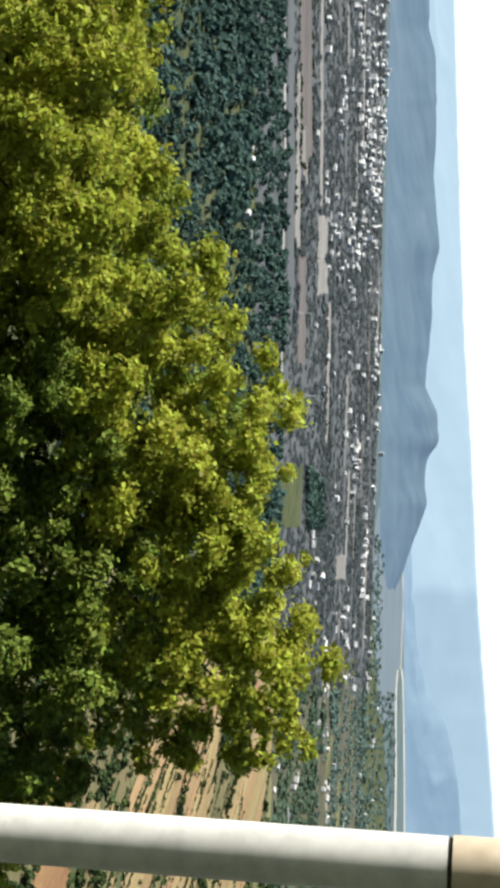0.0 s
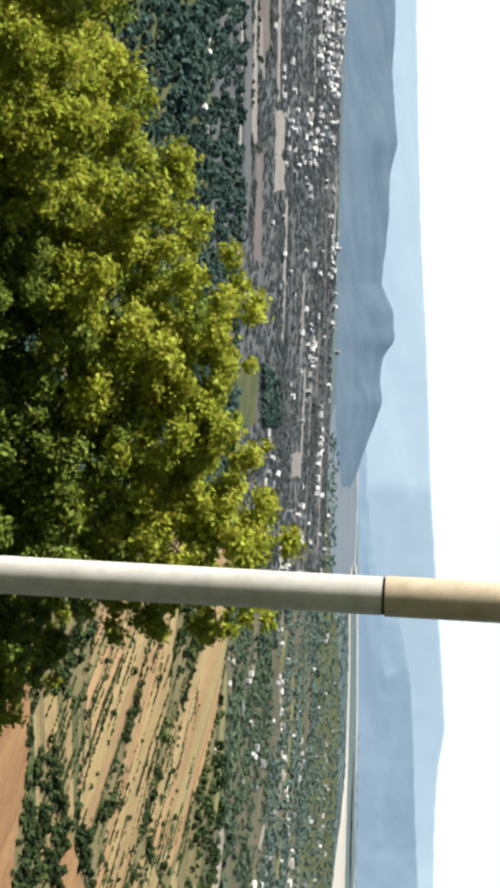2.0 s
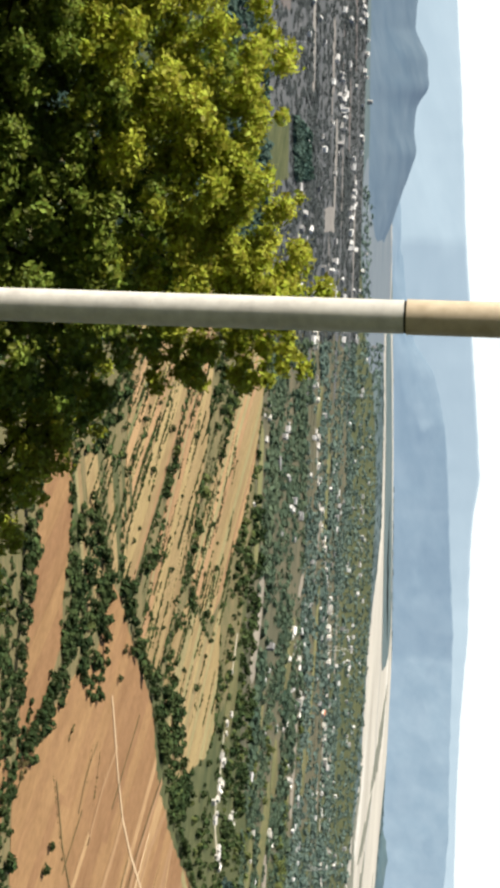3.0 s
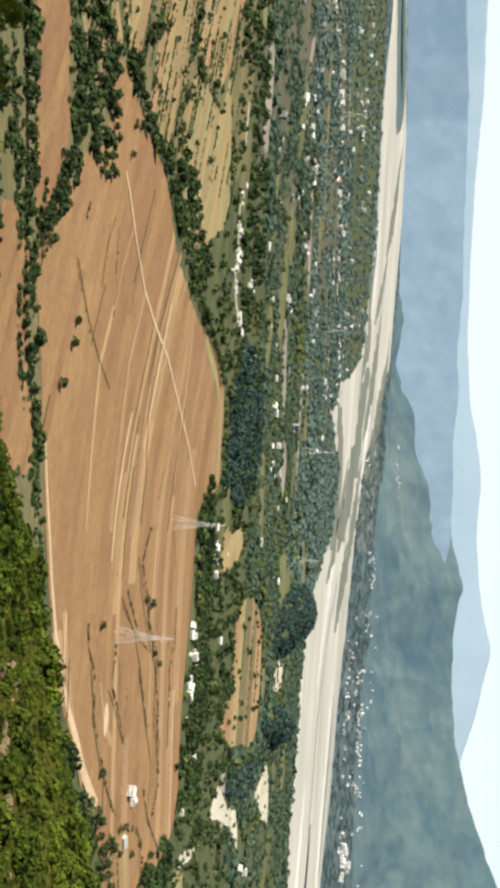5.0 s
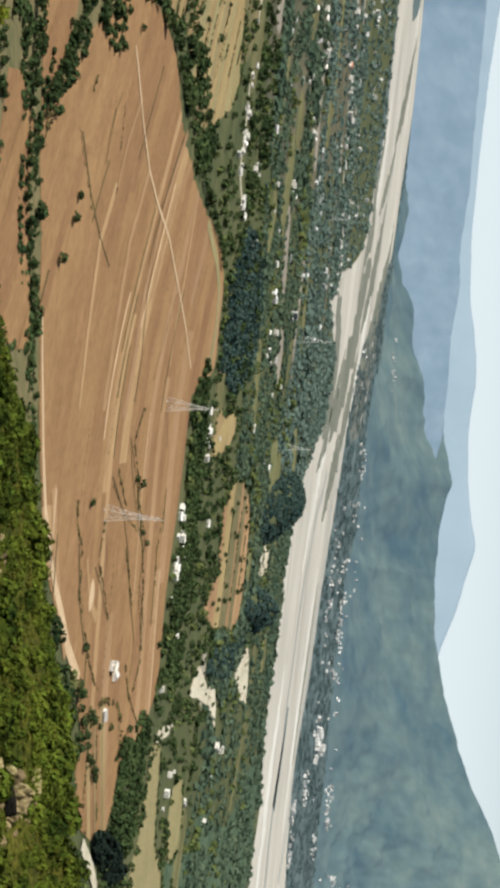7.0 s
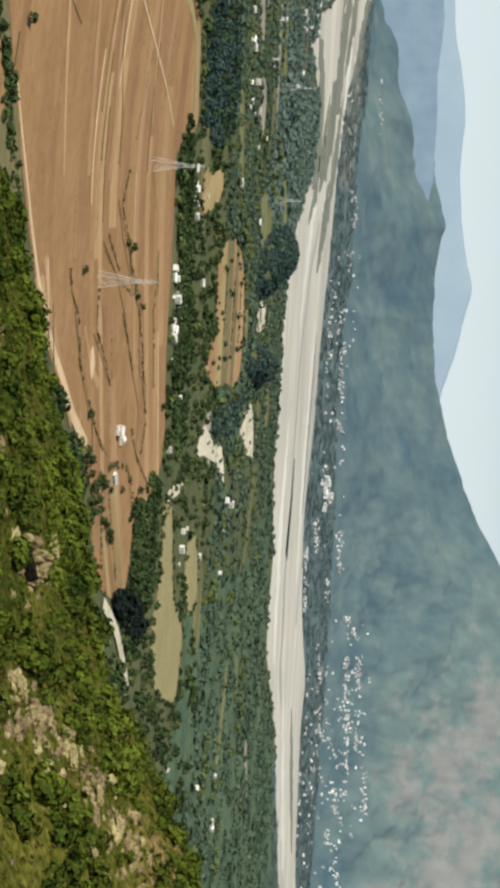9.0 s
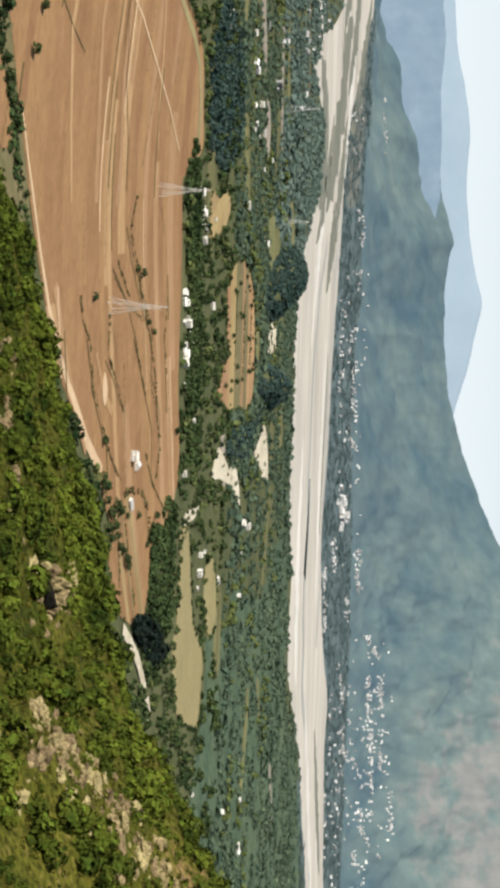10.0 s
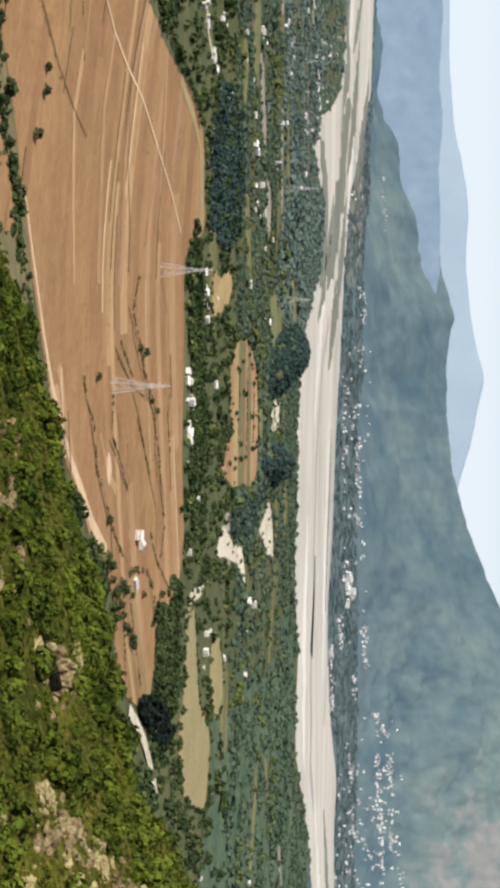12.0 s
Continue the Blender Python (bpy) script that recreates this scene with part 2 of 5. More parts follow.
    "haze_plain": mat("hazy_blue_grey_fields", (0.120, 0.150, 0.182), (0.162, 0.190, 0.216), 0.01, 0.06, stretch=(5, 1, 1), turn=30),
    # three ranges, haze put into bluish base colours and emission
    "hills_a": mat("wooded_far_hills", (0.030, 0.048, 0.060), (0.062, 0.080, 0.088), 0.004, 0.03, stretch=(1, 4, 1), speck=(0.015, 0.10), haze_glow=(0.118, 0.164, 0.222, 0.58)),
    "hills_c": mat("hazy_blue_range", (0.06, 0.08, 0.09), (0.10, 0.12, 0.13), 0.003, 0.02, stretch=(1, 4, 1), haze_glow=(0.155, 0.222, 0.295, 0.75), speck=(0.015, 0.07)),
    "hills_b": mat("pale_farthest_range", (0.08, 0.10, 0.11), (0.10, 0.12, 0.13), 0.003, 0.02, stretch=(1, 4, 1), haze_glow=(0.31, 0.39, 0.455, 0.70)),
}


# ---------------------------------------------------------------- builders
def part(name, bm, material, parent=None, label=""):
    me = bpy.data.meshes.new(name)
    bm.to_mesh(me)
    bm.free()
    me.materials.append(material)
    ob = new(name, me)
    ob.parent = parent
    if label:
        tagged(ob, label)
    return ob


def quads(name, verts, material, parent=None):
    """One mesh out of an (n, 4, 3) array of quads."""
    v = np.asarray(verts, dtype=np.float32).reshape(-1, 4, 3)
    k = len(v)
    me = bpy.data.meshes.new(name)
    me.vertices.add(k * 4)
    me.vertices.foreach_set("co", v.ravel())
    me.loops.add(k * 4)
    me.loops.foreach_set("vertex_index", np.arange(k * 4, dtype=np.int32))
    me.polygons.add(k)
    me.polygons.foreach_set("loop_start", np.arange(0, k * 4, 4, dtype=np.int32))
    me.update(calc_edges=True)
    me.materials.append(material)
    ob = new(name, me)
    ob.parent = parent
    return ob


def grid_mesh(name, pts, material, smooth=True, closed=False):
    """A sheet out of a (rows, columns, 3) array."""
    r, c = pts.shape[:2]
    idx = np.arange(r * c).reshape(r, c)
    if closed:
        idx = np.concatenate([idx, idx[:, :1]], 1)
    f = np.stack([idx[:-1, :-1], idx[:-1, 1:], idx[1:, 1:], idx[1:, :-1]], -1).reshape(-1, 4)
    me = bpy.data.meshes.new(name)
    me.from_pydata(pts.reshape(-1, 3).tolist(), [], f.tolist())
    me.polygons.foreach_set("use_smooth", [smooth] * len(me.polygons))
    me.materials.append(material)
    return new(name, me)


def box(bm, x, y, z, sx, sy, sz, turn=0.0):
    """A box with its base's middle at x, y, z."""
    m = pose(x, y, z + sz / 2, 0, 0, turn) @ Matrix.Diagonal((sx, sy, sz, 1))
    bmesh.ops.create_cube(bm, size=1, matrix=m)


def tube(bm, a, b, ra, rb, seg=8):
    a, b = Vector(a), Vector(b)
    d = b - a
    q = d.to_track_quat("Z", "Y").to_matrix().to_4x4()
    bmesh.ops.create_cone(bm, cap_ends=True, segments=seg, radius1=ra, radius2=rb, depth=d.length, matrix=Matrix.Translation((a + b) / 2) @ q)


def smooth_outline(pts, steps=5, wobble=0.0, seed=1):
    """A closed outline rounded through its corners, with an uneven edge."""
    out, n = [], len(pts)
    for i in range(n):
        p0, p1, p2, p3 = (Vector(pts[(i + k - 1) % n]) for k in range(4))
        for s in range(steps):
            t = s / steps
            q = 0.5 * (2 * p1 + (p2 - p0) * t + (2 * p0 - 5 * p1 + 4 * p2 - p3) * t * t + (3 * p1 - p0 - 3 * p2 + p3) * t ** 3)
            w = noise.noise_vector(Vector((q.x * 0.02, q.y * 0.02, seed))) * wobble
            out.append((q.x + w.x, q.y + w.y))
    return out


def inside(poly, x, y):
    """Which of the points x, y lie in the outline."""
    p = np.asarray(poly)
    x, y = np.asarray(x), np.asarray(y)
    hit = np.zeros(x.shape, bool)
    for (x1, y1), (x2, y2) in zip(p, np.roll(p, -1, 0)):
        if y1 != y2:
            hit ^= ((y1 > y) != (y2 > y)) & (x < (x2 - x1) * (y - y1) / (y2 - y1) + x1)
    return hit


def slab(outline, z0, z1):
    bm = bmesh.new()
    f = bm.faces.new([bm.verts.new((x, y, z1)) for x, y in outline])
    f.normal_update()
    if f.normal.z < 0:
        f.normal_flip()
    ext = bmesh.ops.extrude_face_region(bm, geom=[f])
    top = [v for v in ext["geom"] if isinstance(v, bmesh.types.BMVert)]
    for v in bm.verts:
        v.co.z = z0
    for v in top:
        v.co.z = z1
    bmesh.ops.triangulate(bm, faces=[q for q in bm.faces if len(q.verts) > 4])
    return bm


def ribbon(line, w0, w1, z, wobble=0.0, seed=3):
    """An open strip of ground along a line."""
    pts = []
    for i in range(len(line) - 1):
        a, b = Vector(line[i]), Vector(line[i + 1])
        k = max(2, int((b - a).length / 25))
        pts += [a.lerp(b, s / k) for s in range(k)]
    pts.append(Vector(line[-1]))
    pts = [p + Vector((noise.noise((p.x * .01, p.y * .01, seed)), noise.noise((p.x * .01, p.y * .01, seed + 9)))) * wobble for p in pts]
    bm = bmesh.new()
    prev = None
    for i, p in enumerate(pts):
        d = (pts[min(i + 1, len(pts) - 1)] - pts[max(i - 1, 0)]).normalized()
        s = Vector((-d.y, d.x)) * (w0 + (w1 - w0) * i / (len(pts) - 1)) / 2
        row = [bm.verts.new((p.x + s.x, p.y + s.y, z)), bm.verts.new((p.x - s.x, p.y - s.y, z))]
        if prev:
            bm.faces.new((prev[0], prev[1], row[1], row[0]))
        prev = row
    bmesh.ops.recalc_face_normals(bm, faces=bm.faces)
    return bm


def strips(name, parent, outline, turn, widths, z, materials, label="", seed=1):
    """A field cut into parallel strips, each a part of its own."""
    rnd = random.Random(seed)
    d = Vector((math.cos(radians(turn)), math.sin(radians(turn)), 0))
    nrm = Vector((-d.y, d.x, 0))
    offs = [Vector((x, y, 0)).dot(nrm) for x, y in outline]
    at, end = min(offs), max(offs)
    while at < end:
        w = rnd.uniform(*widths)
        bm = slab(outline, -0.3, z + rnd.uniform(0, 0.15))
        gap = rnd.choice((0.0, 0.0, 0.0, 0.45))
        for o, s in ((at + gap, -1), (min(at + w, end + 1), 1)):
            geo = bm.verts[:] + bm.edges[:] + bm.faces[:]
            bmesh.ops.bisect_plane(bm, geom=geo, plane_co=nrm * o, plane_no=nrm * s, clear_outer=True)
        if bm.faces:
            part(name, bm, rnd.choice(materials), parent, label)
        else:
            bm.free()
        at += w


def polar(az, r, z=0.0):
    a = radians(az)
    return (math.sin(a) * r, math.cos(a) * r, z)


# ---------------------------------------------------------------- valley floor, one sheet to the horizon
rad = np.concatenate([np.linspace(0, 600, 7), np.linspace(700, 4950, 44)])
ang = np.radians(np.arange(0, 360, 4))
pts = np.zeros((len(rad), len(ang), 3))
pts[..., 0] = rad[:, None] * np.sin(ang)
pts[..., 1] = rad[:, None] * np.cos(ang)
tagged(grid_mesh("ground", pts, M["valley"], closed=True), "flat green valley floor with scattered dry patches", "ground", kind="structure")

# ---------------------------------------------------------------- near hillside
EDGE_AZ = [-180, -60, -46, -30, -20, -13, -5, -2, 0.5, 3, 5.5, 7.5, 9.3, 11, 13, 15, 17, 19.7, 21.8, 22.7, 25, 27.4, 29.4, 31, 36, 60, 180]
EDGE_EL = [-24, -24, -24, -24, -22.5, -21, -18.9, -17.8, -17.2, -16.2, -15.8, -15.4, -14.9, -14.3, -13.6, -13.1, -12.7, -12.0, -11.2, -10.3, -9.3, -7.8, -6.8, -5.8, -4, -6, -24]
CREST = 290.0


def hill_z(x, y):
    """The height of the hillside that falls away from the viewpoint and rises again to a spur; an unseen slope is added
    behind.
    """
    x, y = np.asarray(x, float), np.asarray(y, float)
    r = np.maximum(np.hypot(x, y), 0.01)
    az = np.degrees(np.arctan2(x, y))
    d_far = np.tan(np.radians(-np.interp(az, EDGE_AZ, EDGE_EL)))
    s = np.clip((r - 70) / (CREST - 70), 0, 1)
    s = s * s * (3 - 2 * s)
    d = 0.47 + (d_far - 0.47) * s
    z = np.where(r < 3.5, EYE - 1.65, EYE - np.maximum(d * r, 1.65))
    over = np.maximum(r - CREST, 0)
    z = np.where(r > CREST, EYE - d_far * r - 0.0028 * over ** 2, z)
    # unseen rise behind the eye, added to keep sky light off the post
    behind = np.clip(np.minimum((az - 55) / 25, (185 - az) / 25), 0, 1)
    z = z + behind * np.minimum(np.maximum(r - 4, 0) * 0.95 + (EYE - 1.65 - z), 60 + EYE - z)
    lump = np.sin(x * 0.09 + 1.3 * np.sin(y * 0.05)) * np.cos(y * 0.08 + x * 0.02) * np.clip((r - 60) / 120, 0, 1) * 1.6
    return z + lump


rad = np.concatenate([np.linspace(0.0, 60, 21), np.linspace(66, 330, 80), np.linspace(340, 620, 20)])
ang = np.radians(np.concatenate([np.arange(-60, 60, 0.75), np.arange(60, 300, 8)]))
pts = np.zeros((len(rad), len(ang), 3))
pts[..., 0] = rad[:, None] * np.sin(ang)
pts[..., 1] = rad[:, None] * np.cos(ang)
pts[..., 2] = np.maximum(hill_z(pts[..., 0], pts[..., 1]), -4)
tagged(grid_mesh("hillside", pts, M["dry"], closed=True), "steep hillside of dry grass and stony earth", "hillside", kind="structure")


# ---------------------------------------------------------------- mountains round the valley
def range_of_hills(name, label, material, crest, base, depth, rough, seed, step=0.25, top=4930, k=34, power=1.15, spurs=0.0):
    """A range whose crest (azimuth, elevation seen from the viewpoint) stands behind its foot (azimuth, distance); spurs run down its face."""
    ca, ce = zip(*crest)
    ba, br = zip(*base)
    az = np.arange(ca[0], ca[-1] + step, step)
    span = max(3, int(0.5 / step) | 1)
    bell = np.hanning(span + 2)[1:-1]
    soft_crest = np.convolve(np.pad(np.interp(az, ca, ce), span // 2, mode="edge"), bell / bell.sum(), mode="valid")
    pts = np.zeros((k, len(az), 3))
    for j, a in enumerate(az):
        r0 = np.interp(a, ba, br)
        r1 = min(r0 + depth, top)
        zc = EYE + r1 * math.tan(radians(soft_crest[j])) + 4 * rough * noise.fractal((a * 1.6, seed, 0), 0.9, 2.1, 4)
        for i in range(k):
            s = i / (k - 4)
            r = r0 + (r1 - r0) * s
            x, y = math.sin(radians(a)) * r, math.cos(radians(a)) * r
            face = max(0, min(s, 1)) * max(0, 1 - s)
            h = zc * (min(s, 1) ** power) if s <= 1 else zc * (1 - (s - 1) * 3)
            h += (0.25 - abs(noise.fractal((x * 0.0016, y * 0.0016, seed), 1.0, 2.1, 4))) * 230 * rough * face
            if spurs and face > 0:
                bend = 0.9 * noise.noise((a * 0.16, s * 1.1, seed + 4)) + 0.3 * noise.noise((a * 0.9, s * 4, seed + 8))
                main = 1 - abs(noise.noise((a * 0.30 + bend, s * 0.35, seed))) * 2.2
                side = 1 - abs(noise.noise((a * 1.15 + bend * 2 + s, s * 1.6, seed + 2))) * 2.2
                fine = noise.fractal((x * 0.006, y * 0.006, seed + 6), 0.7, 2.1, 4)
                rocky = min(1, max(0, (a - 12) / 5))
                h += spurs * face ** 0.75 * ((1.0 - 0.5 * rocky) * main + 0.16 * side + (0.3 + 1.9 * rocky) * fine - 0.7)
            if s < 1:
                h = min(h, EYE + (zc - EYE) * r / r1 - 1.5 * (1 - s))
            pts[i, j] = (x, y, h - 3 if i else -8)
    tagged(grid_mesh(name, pts, material), label, "mountain", kind="structure")
    return pts




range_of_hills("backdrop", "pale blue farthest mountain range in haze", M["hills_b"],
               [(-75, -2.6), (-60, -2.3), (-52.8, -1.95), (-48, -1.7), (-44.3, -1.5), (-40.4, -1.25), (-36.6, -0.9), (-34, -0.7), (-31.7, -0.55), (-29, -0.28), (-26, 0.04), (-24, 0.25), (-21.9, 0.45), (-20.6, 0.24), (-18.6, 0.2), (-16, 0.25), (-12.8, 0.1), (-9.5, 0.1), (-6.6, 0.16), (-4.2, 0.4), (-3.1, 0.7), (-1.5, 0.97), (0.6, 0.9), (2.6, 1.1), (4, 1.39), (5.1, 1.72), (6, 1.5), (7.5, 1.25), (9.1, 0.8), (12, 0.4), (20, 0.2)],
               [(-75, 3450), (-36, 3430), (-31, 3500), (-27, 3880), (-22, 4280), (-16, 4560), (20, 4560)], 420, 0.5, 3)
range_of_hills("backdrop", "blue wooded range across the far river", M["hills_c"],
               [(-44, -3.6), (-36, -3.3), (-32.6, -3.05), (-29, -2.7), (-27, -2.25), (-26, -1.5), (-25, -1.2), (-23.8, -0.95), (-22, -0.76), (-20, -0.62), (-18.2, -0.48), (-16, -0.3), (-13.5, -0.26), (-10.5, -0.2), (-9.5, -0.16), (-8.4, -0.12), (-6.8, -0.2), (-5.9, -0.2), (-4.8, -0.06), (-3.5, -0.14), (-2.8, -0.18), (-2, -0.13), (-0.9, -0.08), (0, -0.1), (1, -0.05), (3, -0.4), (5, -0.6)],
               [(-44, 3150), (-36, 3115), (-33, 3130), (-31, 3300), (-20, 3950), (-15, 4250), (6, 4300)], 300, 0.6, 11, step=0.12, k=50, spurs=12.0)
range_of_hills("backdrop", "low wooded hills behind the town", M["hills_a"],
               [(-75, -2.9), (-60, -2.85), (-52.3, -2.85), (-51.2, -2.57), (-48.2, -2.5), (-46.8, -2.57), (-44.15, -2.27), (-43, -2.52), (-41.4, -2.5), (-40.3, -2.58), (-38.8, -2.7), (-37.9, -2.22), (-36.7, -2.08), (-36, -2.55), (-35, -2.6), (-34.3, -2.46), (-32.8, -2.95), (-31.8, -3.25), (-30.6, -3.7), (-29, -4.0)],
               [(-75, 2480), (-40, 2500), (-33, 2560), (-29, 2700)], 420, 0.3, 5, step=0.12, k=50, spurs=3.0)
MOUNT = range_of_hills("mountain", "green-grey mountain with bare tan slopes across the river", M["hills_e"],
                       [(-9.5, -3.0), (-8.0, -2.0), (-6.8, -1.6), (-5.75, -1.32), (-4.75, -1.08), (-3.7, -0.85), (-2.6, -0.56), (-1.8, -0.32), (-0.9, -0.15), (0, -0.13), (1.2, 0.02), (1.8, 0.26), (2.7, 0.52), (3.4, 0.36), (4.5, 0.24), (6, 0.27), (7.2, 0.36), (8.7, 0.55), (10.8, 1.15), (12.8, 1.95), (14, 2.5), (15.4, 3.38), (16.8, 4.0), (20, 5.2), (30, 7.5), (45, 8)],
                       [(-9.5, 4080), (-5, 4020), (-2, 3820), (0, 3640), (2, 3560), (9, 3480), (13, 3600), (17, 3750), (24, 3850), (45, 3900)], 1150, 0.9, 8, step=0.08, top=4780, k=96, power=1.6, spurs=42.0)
# ---------------------------------------------------------------- river
NEAR_BANK = [(-1479, 2845), (-1377, 2979), (-1237, 3148), (-1113, 3190), (-946, 3103), (-850, 3035), (-737, 3046), (-557, 3060), (-440, 2960), (-294, 2816), (-205, 2400), (-142, 2225), (-122, 2290), (-60, 2440), (29, 2380), (89, 2220), (150, 2062), (240, 2010), (320, 2000), (400, 1980), (486, 1990), (579, 2030), (697, 2004), (796, 2087), (943, 2221), (1104, 2314), (1276, 2425), (1800, 2700)]
FAR_BANK = [(-1614, 3104), (-1464, 3518), (-1253, 3830), (-1060, 4130), (-871, 4200), (-647, 4080), (-520, 4010), (-387, 3930), (-290, 3650), (-187, 3400), (-87, 3080), (26, 2975), (136, 2910), (259, 2830), (339, 2770), (440, 2715), (519, 2690), (640, 2610), (744, 2600), (903, 2690), (1066, 2850), (1139, 2790), (1274, 2820), (1508, 2880), (2000, 3150)]
RIVER = smooth_outline(NEAR_BANK + FAR_BANK[::-1], 5, 14)
tagged(part("river_bed", slab(RIVER, -0.4, 0.12), M["sand"]), "broad pale sandy river bed", "river", kind="structure")

# ---------------------------------------------------------------- fields
MAIN = smooth_outline([(-243, 776), (-219, 852), (-205, 920), (-174, 959), (-140, 1040), (-116, 1155), (-88, 1203), (-51, 1208), (-12, 1203), (5, 1122), (20, 1112), (81, 1110), (162, 1097), (240, 1095), (268, 1000), (262, 920), (225, 870), (186, 834), (135, 774), (100, 736), (41, 700), (-14, 680), (-71, 662), (-110, 645), (-134, 672), (-160, 706), (-178, 730), (-192, 760), (-225, 765)], 3, 3)


def clip(outline, a, b):
    """The part of an outline on the left of the line from a to b."""
    out = []
    side = lambda p: (b[0] - a[0]) * (p[1] - a[1]) - (b[1] - a[1]) * (p[0] - a[0])
    for p, q in zip(outline, outline[1:] + outline[:1]):
        sp, sq = side(p), side(q)
        if sp >= 0:
            out.append(p)
        if sp * sq < 0:
            k = sp / (sp - sq)
            out.append((p[0] + (q[0] - p[0]) * k, p[1] + (q[1] - p[1]) * k))
    return out


def field_of(label, outline, turn, widths, materials, z=0.3, seed=1):
    f = tagged(new("field"), label, "field", kind="structure")
    strips("field_strip", f, outline, turn, widths, z, materials, seed=seed)
    return f


S, P, O, D = M["soil"], M["soil_pale"], M["olive"], M["soil_light"]


def main_field():
    """The great ploughed field: strips that bend along the valley, broken into plots."""
    f = tagged(new("field"), "large reddish-brown ploughed field cut into long strips", "field", kind="structure")
    pick = random.Random(14)
    poly = np.array(MAIN)
    step = 4.0
    cols = np.arange(poly[:, 0].min() + 0.5, poly[:, 0].max(), step)
    low, high = [], []
    for x in cols:
        ys = []
        for (x1, y1), (x2, y2) in zip(poly, np.roll(poly, -1, 0)):
            if (x1 > x) != (x2 > x):
                ys.append(y1 + (y2 - y1) * (x - x1) / (x2 - x1))
        low.append(min(ys))
        high.append(max(ys))
    angle = -33 + 43 / (1 + np.exp(-(cols - 15) / 28))
    bend = np.cumsum(np.tan(np.radians(angle))) * step

    def plot(name, v0, v1, c0, c1, z, material, label=""):
        bm = bmesh.new()
        prev = None
        for c in range(c0, c1):
            a, b = max(v0 + bend[c], low[c]), min(v1 + bend[c], high[c])
            if b - a < 0.05:
                prev = None
                continue
            row = [bm.verts.new((cols[c], q, zz)) for q, zz in ((a, z - 0.5), (a, z), (b, z), (b, z - 0.5))]
            if prev:
                for k in range(3):
                    bm.faces.new((prev[k], row[k], row[k + 1], prev[k + 1]))
            prev = row
        if not bm.faces:
            bm.free()
            return
        bmesh.ops.recalc_face_normals(bm, faces=bm.faces)
        if sum(q.normal.z for q in bm.faces) < 0:
            bmesh.ops.reverse_faces(bm, faces=bm.faces)
        part(name, bm, material, f, label)

    v, end = min(l - b for l, b in zip(low, bend)), max(h - b for h, b in zip(high, bend))
    n, vmin = len(cols), v
    while v < end:
        w = pick.uniform(10, 34)
        c = 0
        while c < n - 1:
            k = min(n, c + pick.randint(22, 90))
            if n - k < 12:
                k = n
            plot("field_strip", v, v + w, c, k, 0.3 + pick.uniform(0, 0.12), pick.choice((S, S, S, S, S, S, D)))
            c = k - 1
        if pick.random() < 0.4:
            c = pick.randint(0, n - 20)
            plot("field_bund", v - 0.5, v + pick.uniform(0.3, 1.0), c, min(n, c + pick.randint(6, 26)), 0.75, M["bund"], "dark grassy bund")
        if pick.random() < 0.22:
            c = pick.randint(0, n - 20)
            plot("field_margin", v, v + pick.uniform(0.8, 2.5), c, min(n, c + pick.randint(14, 50)), 0.6, M["path"], "pale dry strip")
        v += w


main_field()
for label, kind, w0, w1, line in (
        ("pale straw strip in the ploughed field", "soil_light", 6, 10, [(-125, 879), (-79, 847), (-29, 836), (21, 826)]), ("pale straw strip in the ploughed field", "soil_light", 5, 11, [(-166, 985), (-110, 936), (-52, 903), (0, 893), (26, 880)]),
        ("pale straw strip in the ploughed field", "soil_light", 6, 5, [(-150, 1012), (-118, 968), (-91, 948), (-50, 925)]), ("pale straw strip in the ploughed field", "soil_light", 5, 4, [(-122, 1045), (-72, 1030), (-39, 1016), (-10, 1012)]),
        ("olive strip along the wood", "olive", 9, 12, [(-122, 1100), (-100, 1160), (-78, 1188), (-45, 1193), (-14, 1180)]), ("pale straw strip in the ploughed field", "soil_light", 4, 3, [(-160, 840), (-130, 815), (-98, 800)]),
        ("pale straw strip in the ploughed field", "soil_light", 7, 4, [(-104, 800), (-70, 778), (-20, 772), (20, 770)]), ("pale dry patch in the ploughed field", "soil_light", 9, 6, [(60, 735), (96, 752), (125, 772), (160, 800)]), ("pale straw strip in the ploughed field", "soil_light", 4, 7, [(108, 826), (127, 839), (139, 851), (148, 866)]),
        ("thin dark bund in the ploughed field", "bund", 1.2, 0.8, [(-118, 717), (-91, 747), (-71, 778), (-59, 804)]), ("thin dark bund in the ploughed field", "bund", 1.3, 1.0, [(-162, 976), (-107, 927), (-70, 902)]), ("thin dark bund in the ploughed field", "bund", 1.0, 1.4, [(-84, 918), (-48, 911), (-15, 915), (17, 909)]),
        ("thin dark bund in the ploughed field", "bund", 1.0, 1.0, [(39, 908), (61, 923), (76, 939), (100, 964), (118, 991), (142, 989), (174, 1019), (202, 1020)]), ("thin dark bund in the ploughed field", "bund", 1.2, 1.0, [(62, 867), (85, 909), (113, 940), (146, 961), (181, 991), (221, 992)]),
        ("thin dark bund in the ploughed field", "bund", 1.2, 1.2, [(97, 803), (131, 818), (165, 846)]), ("thin dark bund in the ploughed field", "bund", 1.0, 1.0, [(115, 847), (127, 867), (148, 891)]), ("thin dark bund in the ploughed field", "bund", 0.9, 0.9, [(-152, 790), (-132, 775), (-110, 770)])):
    tagged(part("field_strip", ribbon(line, w0, w1, 0.66 if kind == "bund" else 0.58, 2.5), M[kind]), label, "field strip", kind="structure")
FIELDS = [MAIN]
for label, turn, widths, mats, pts in (
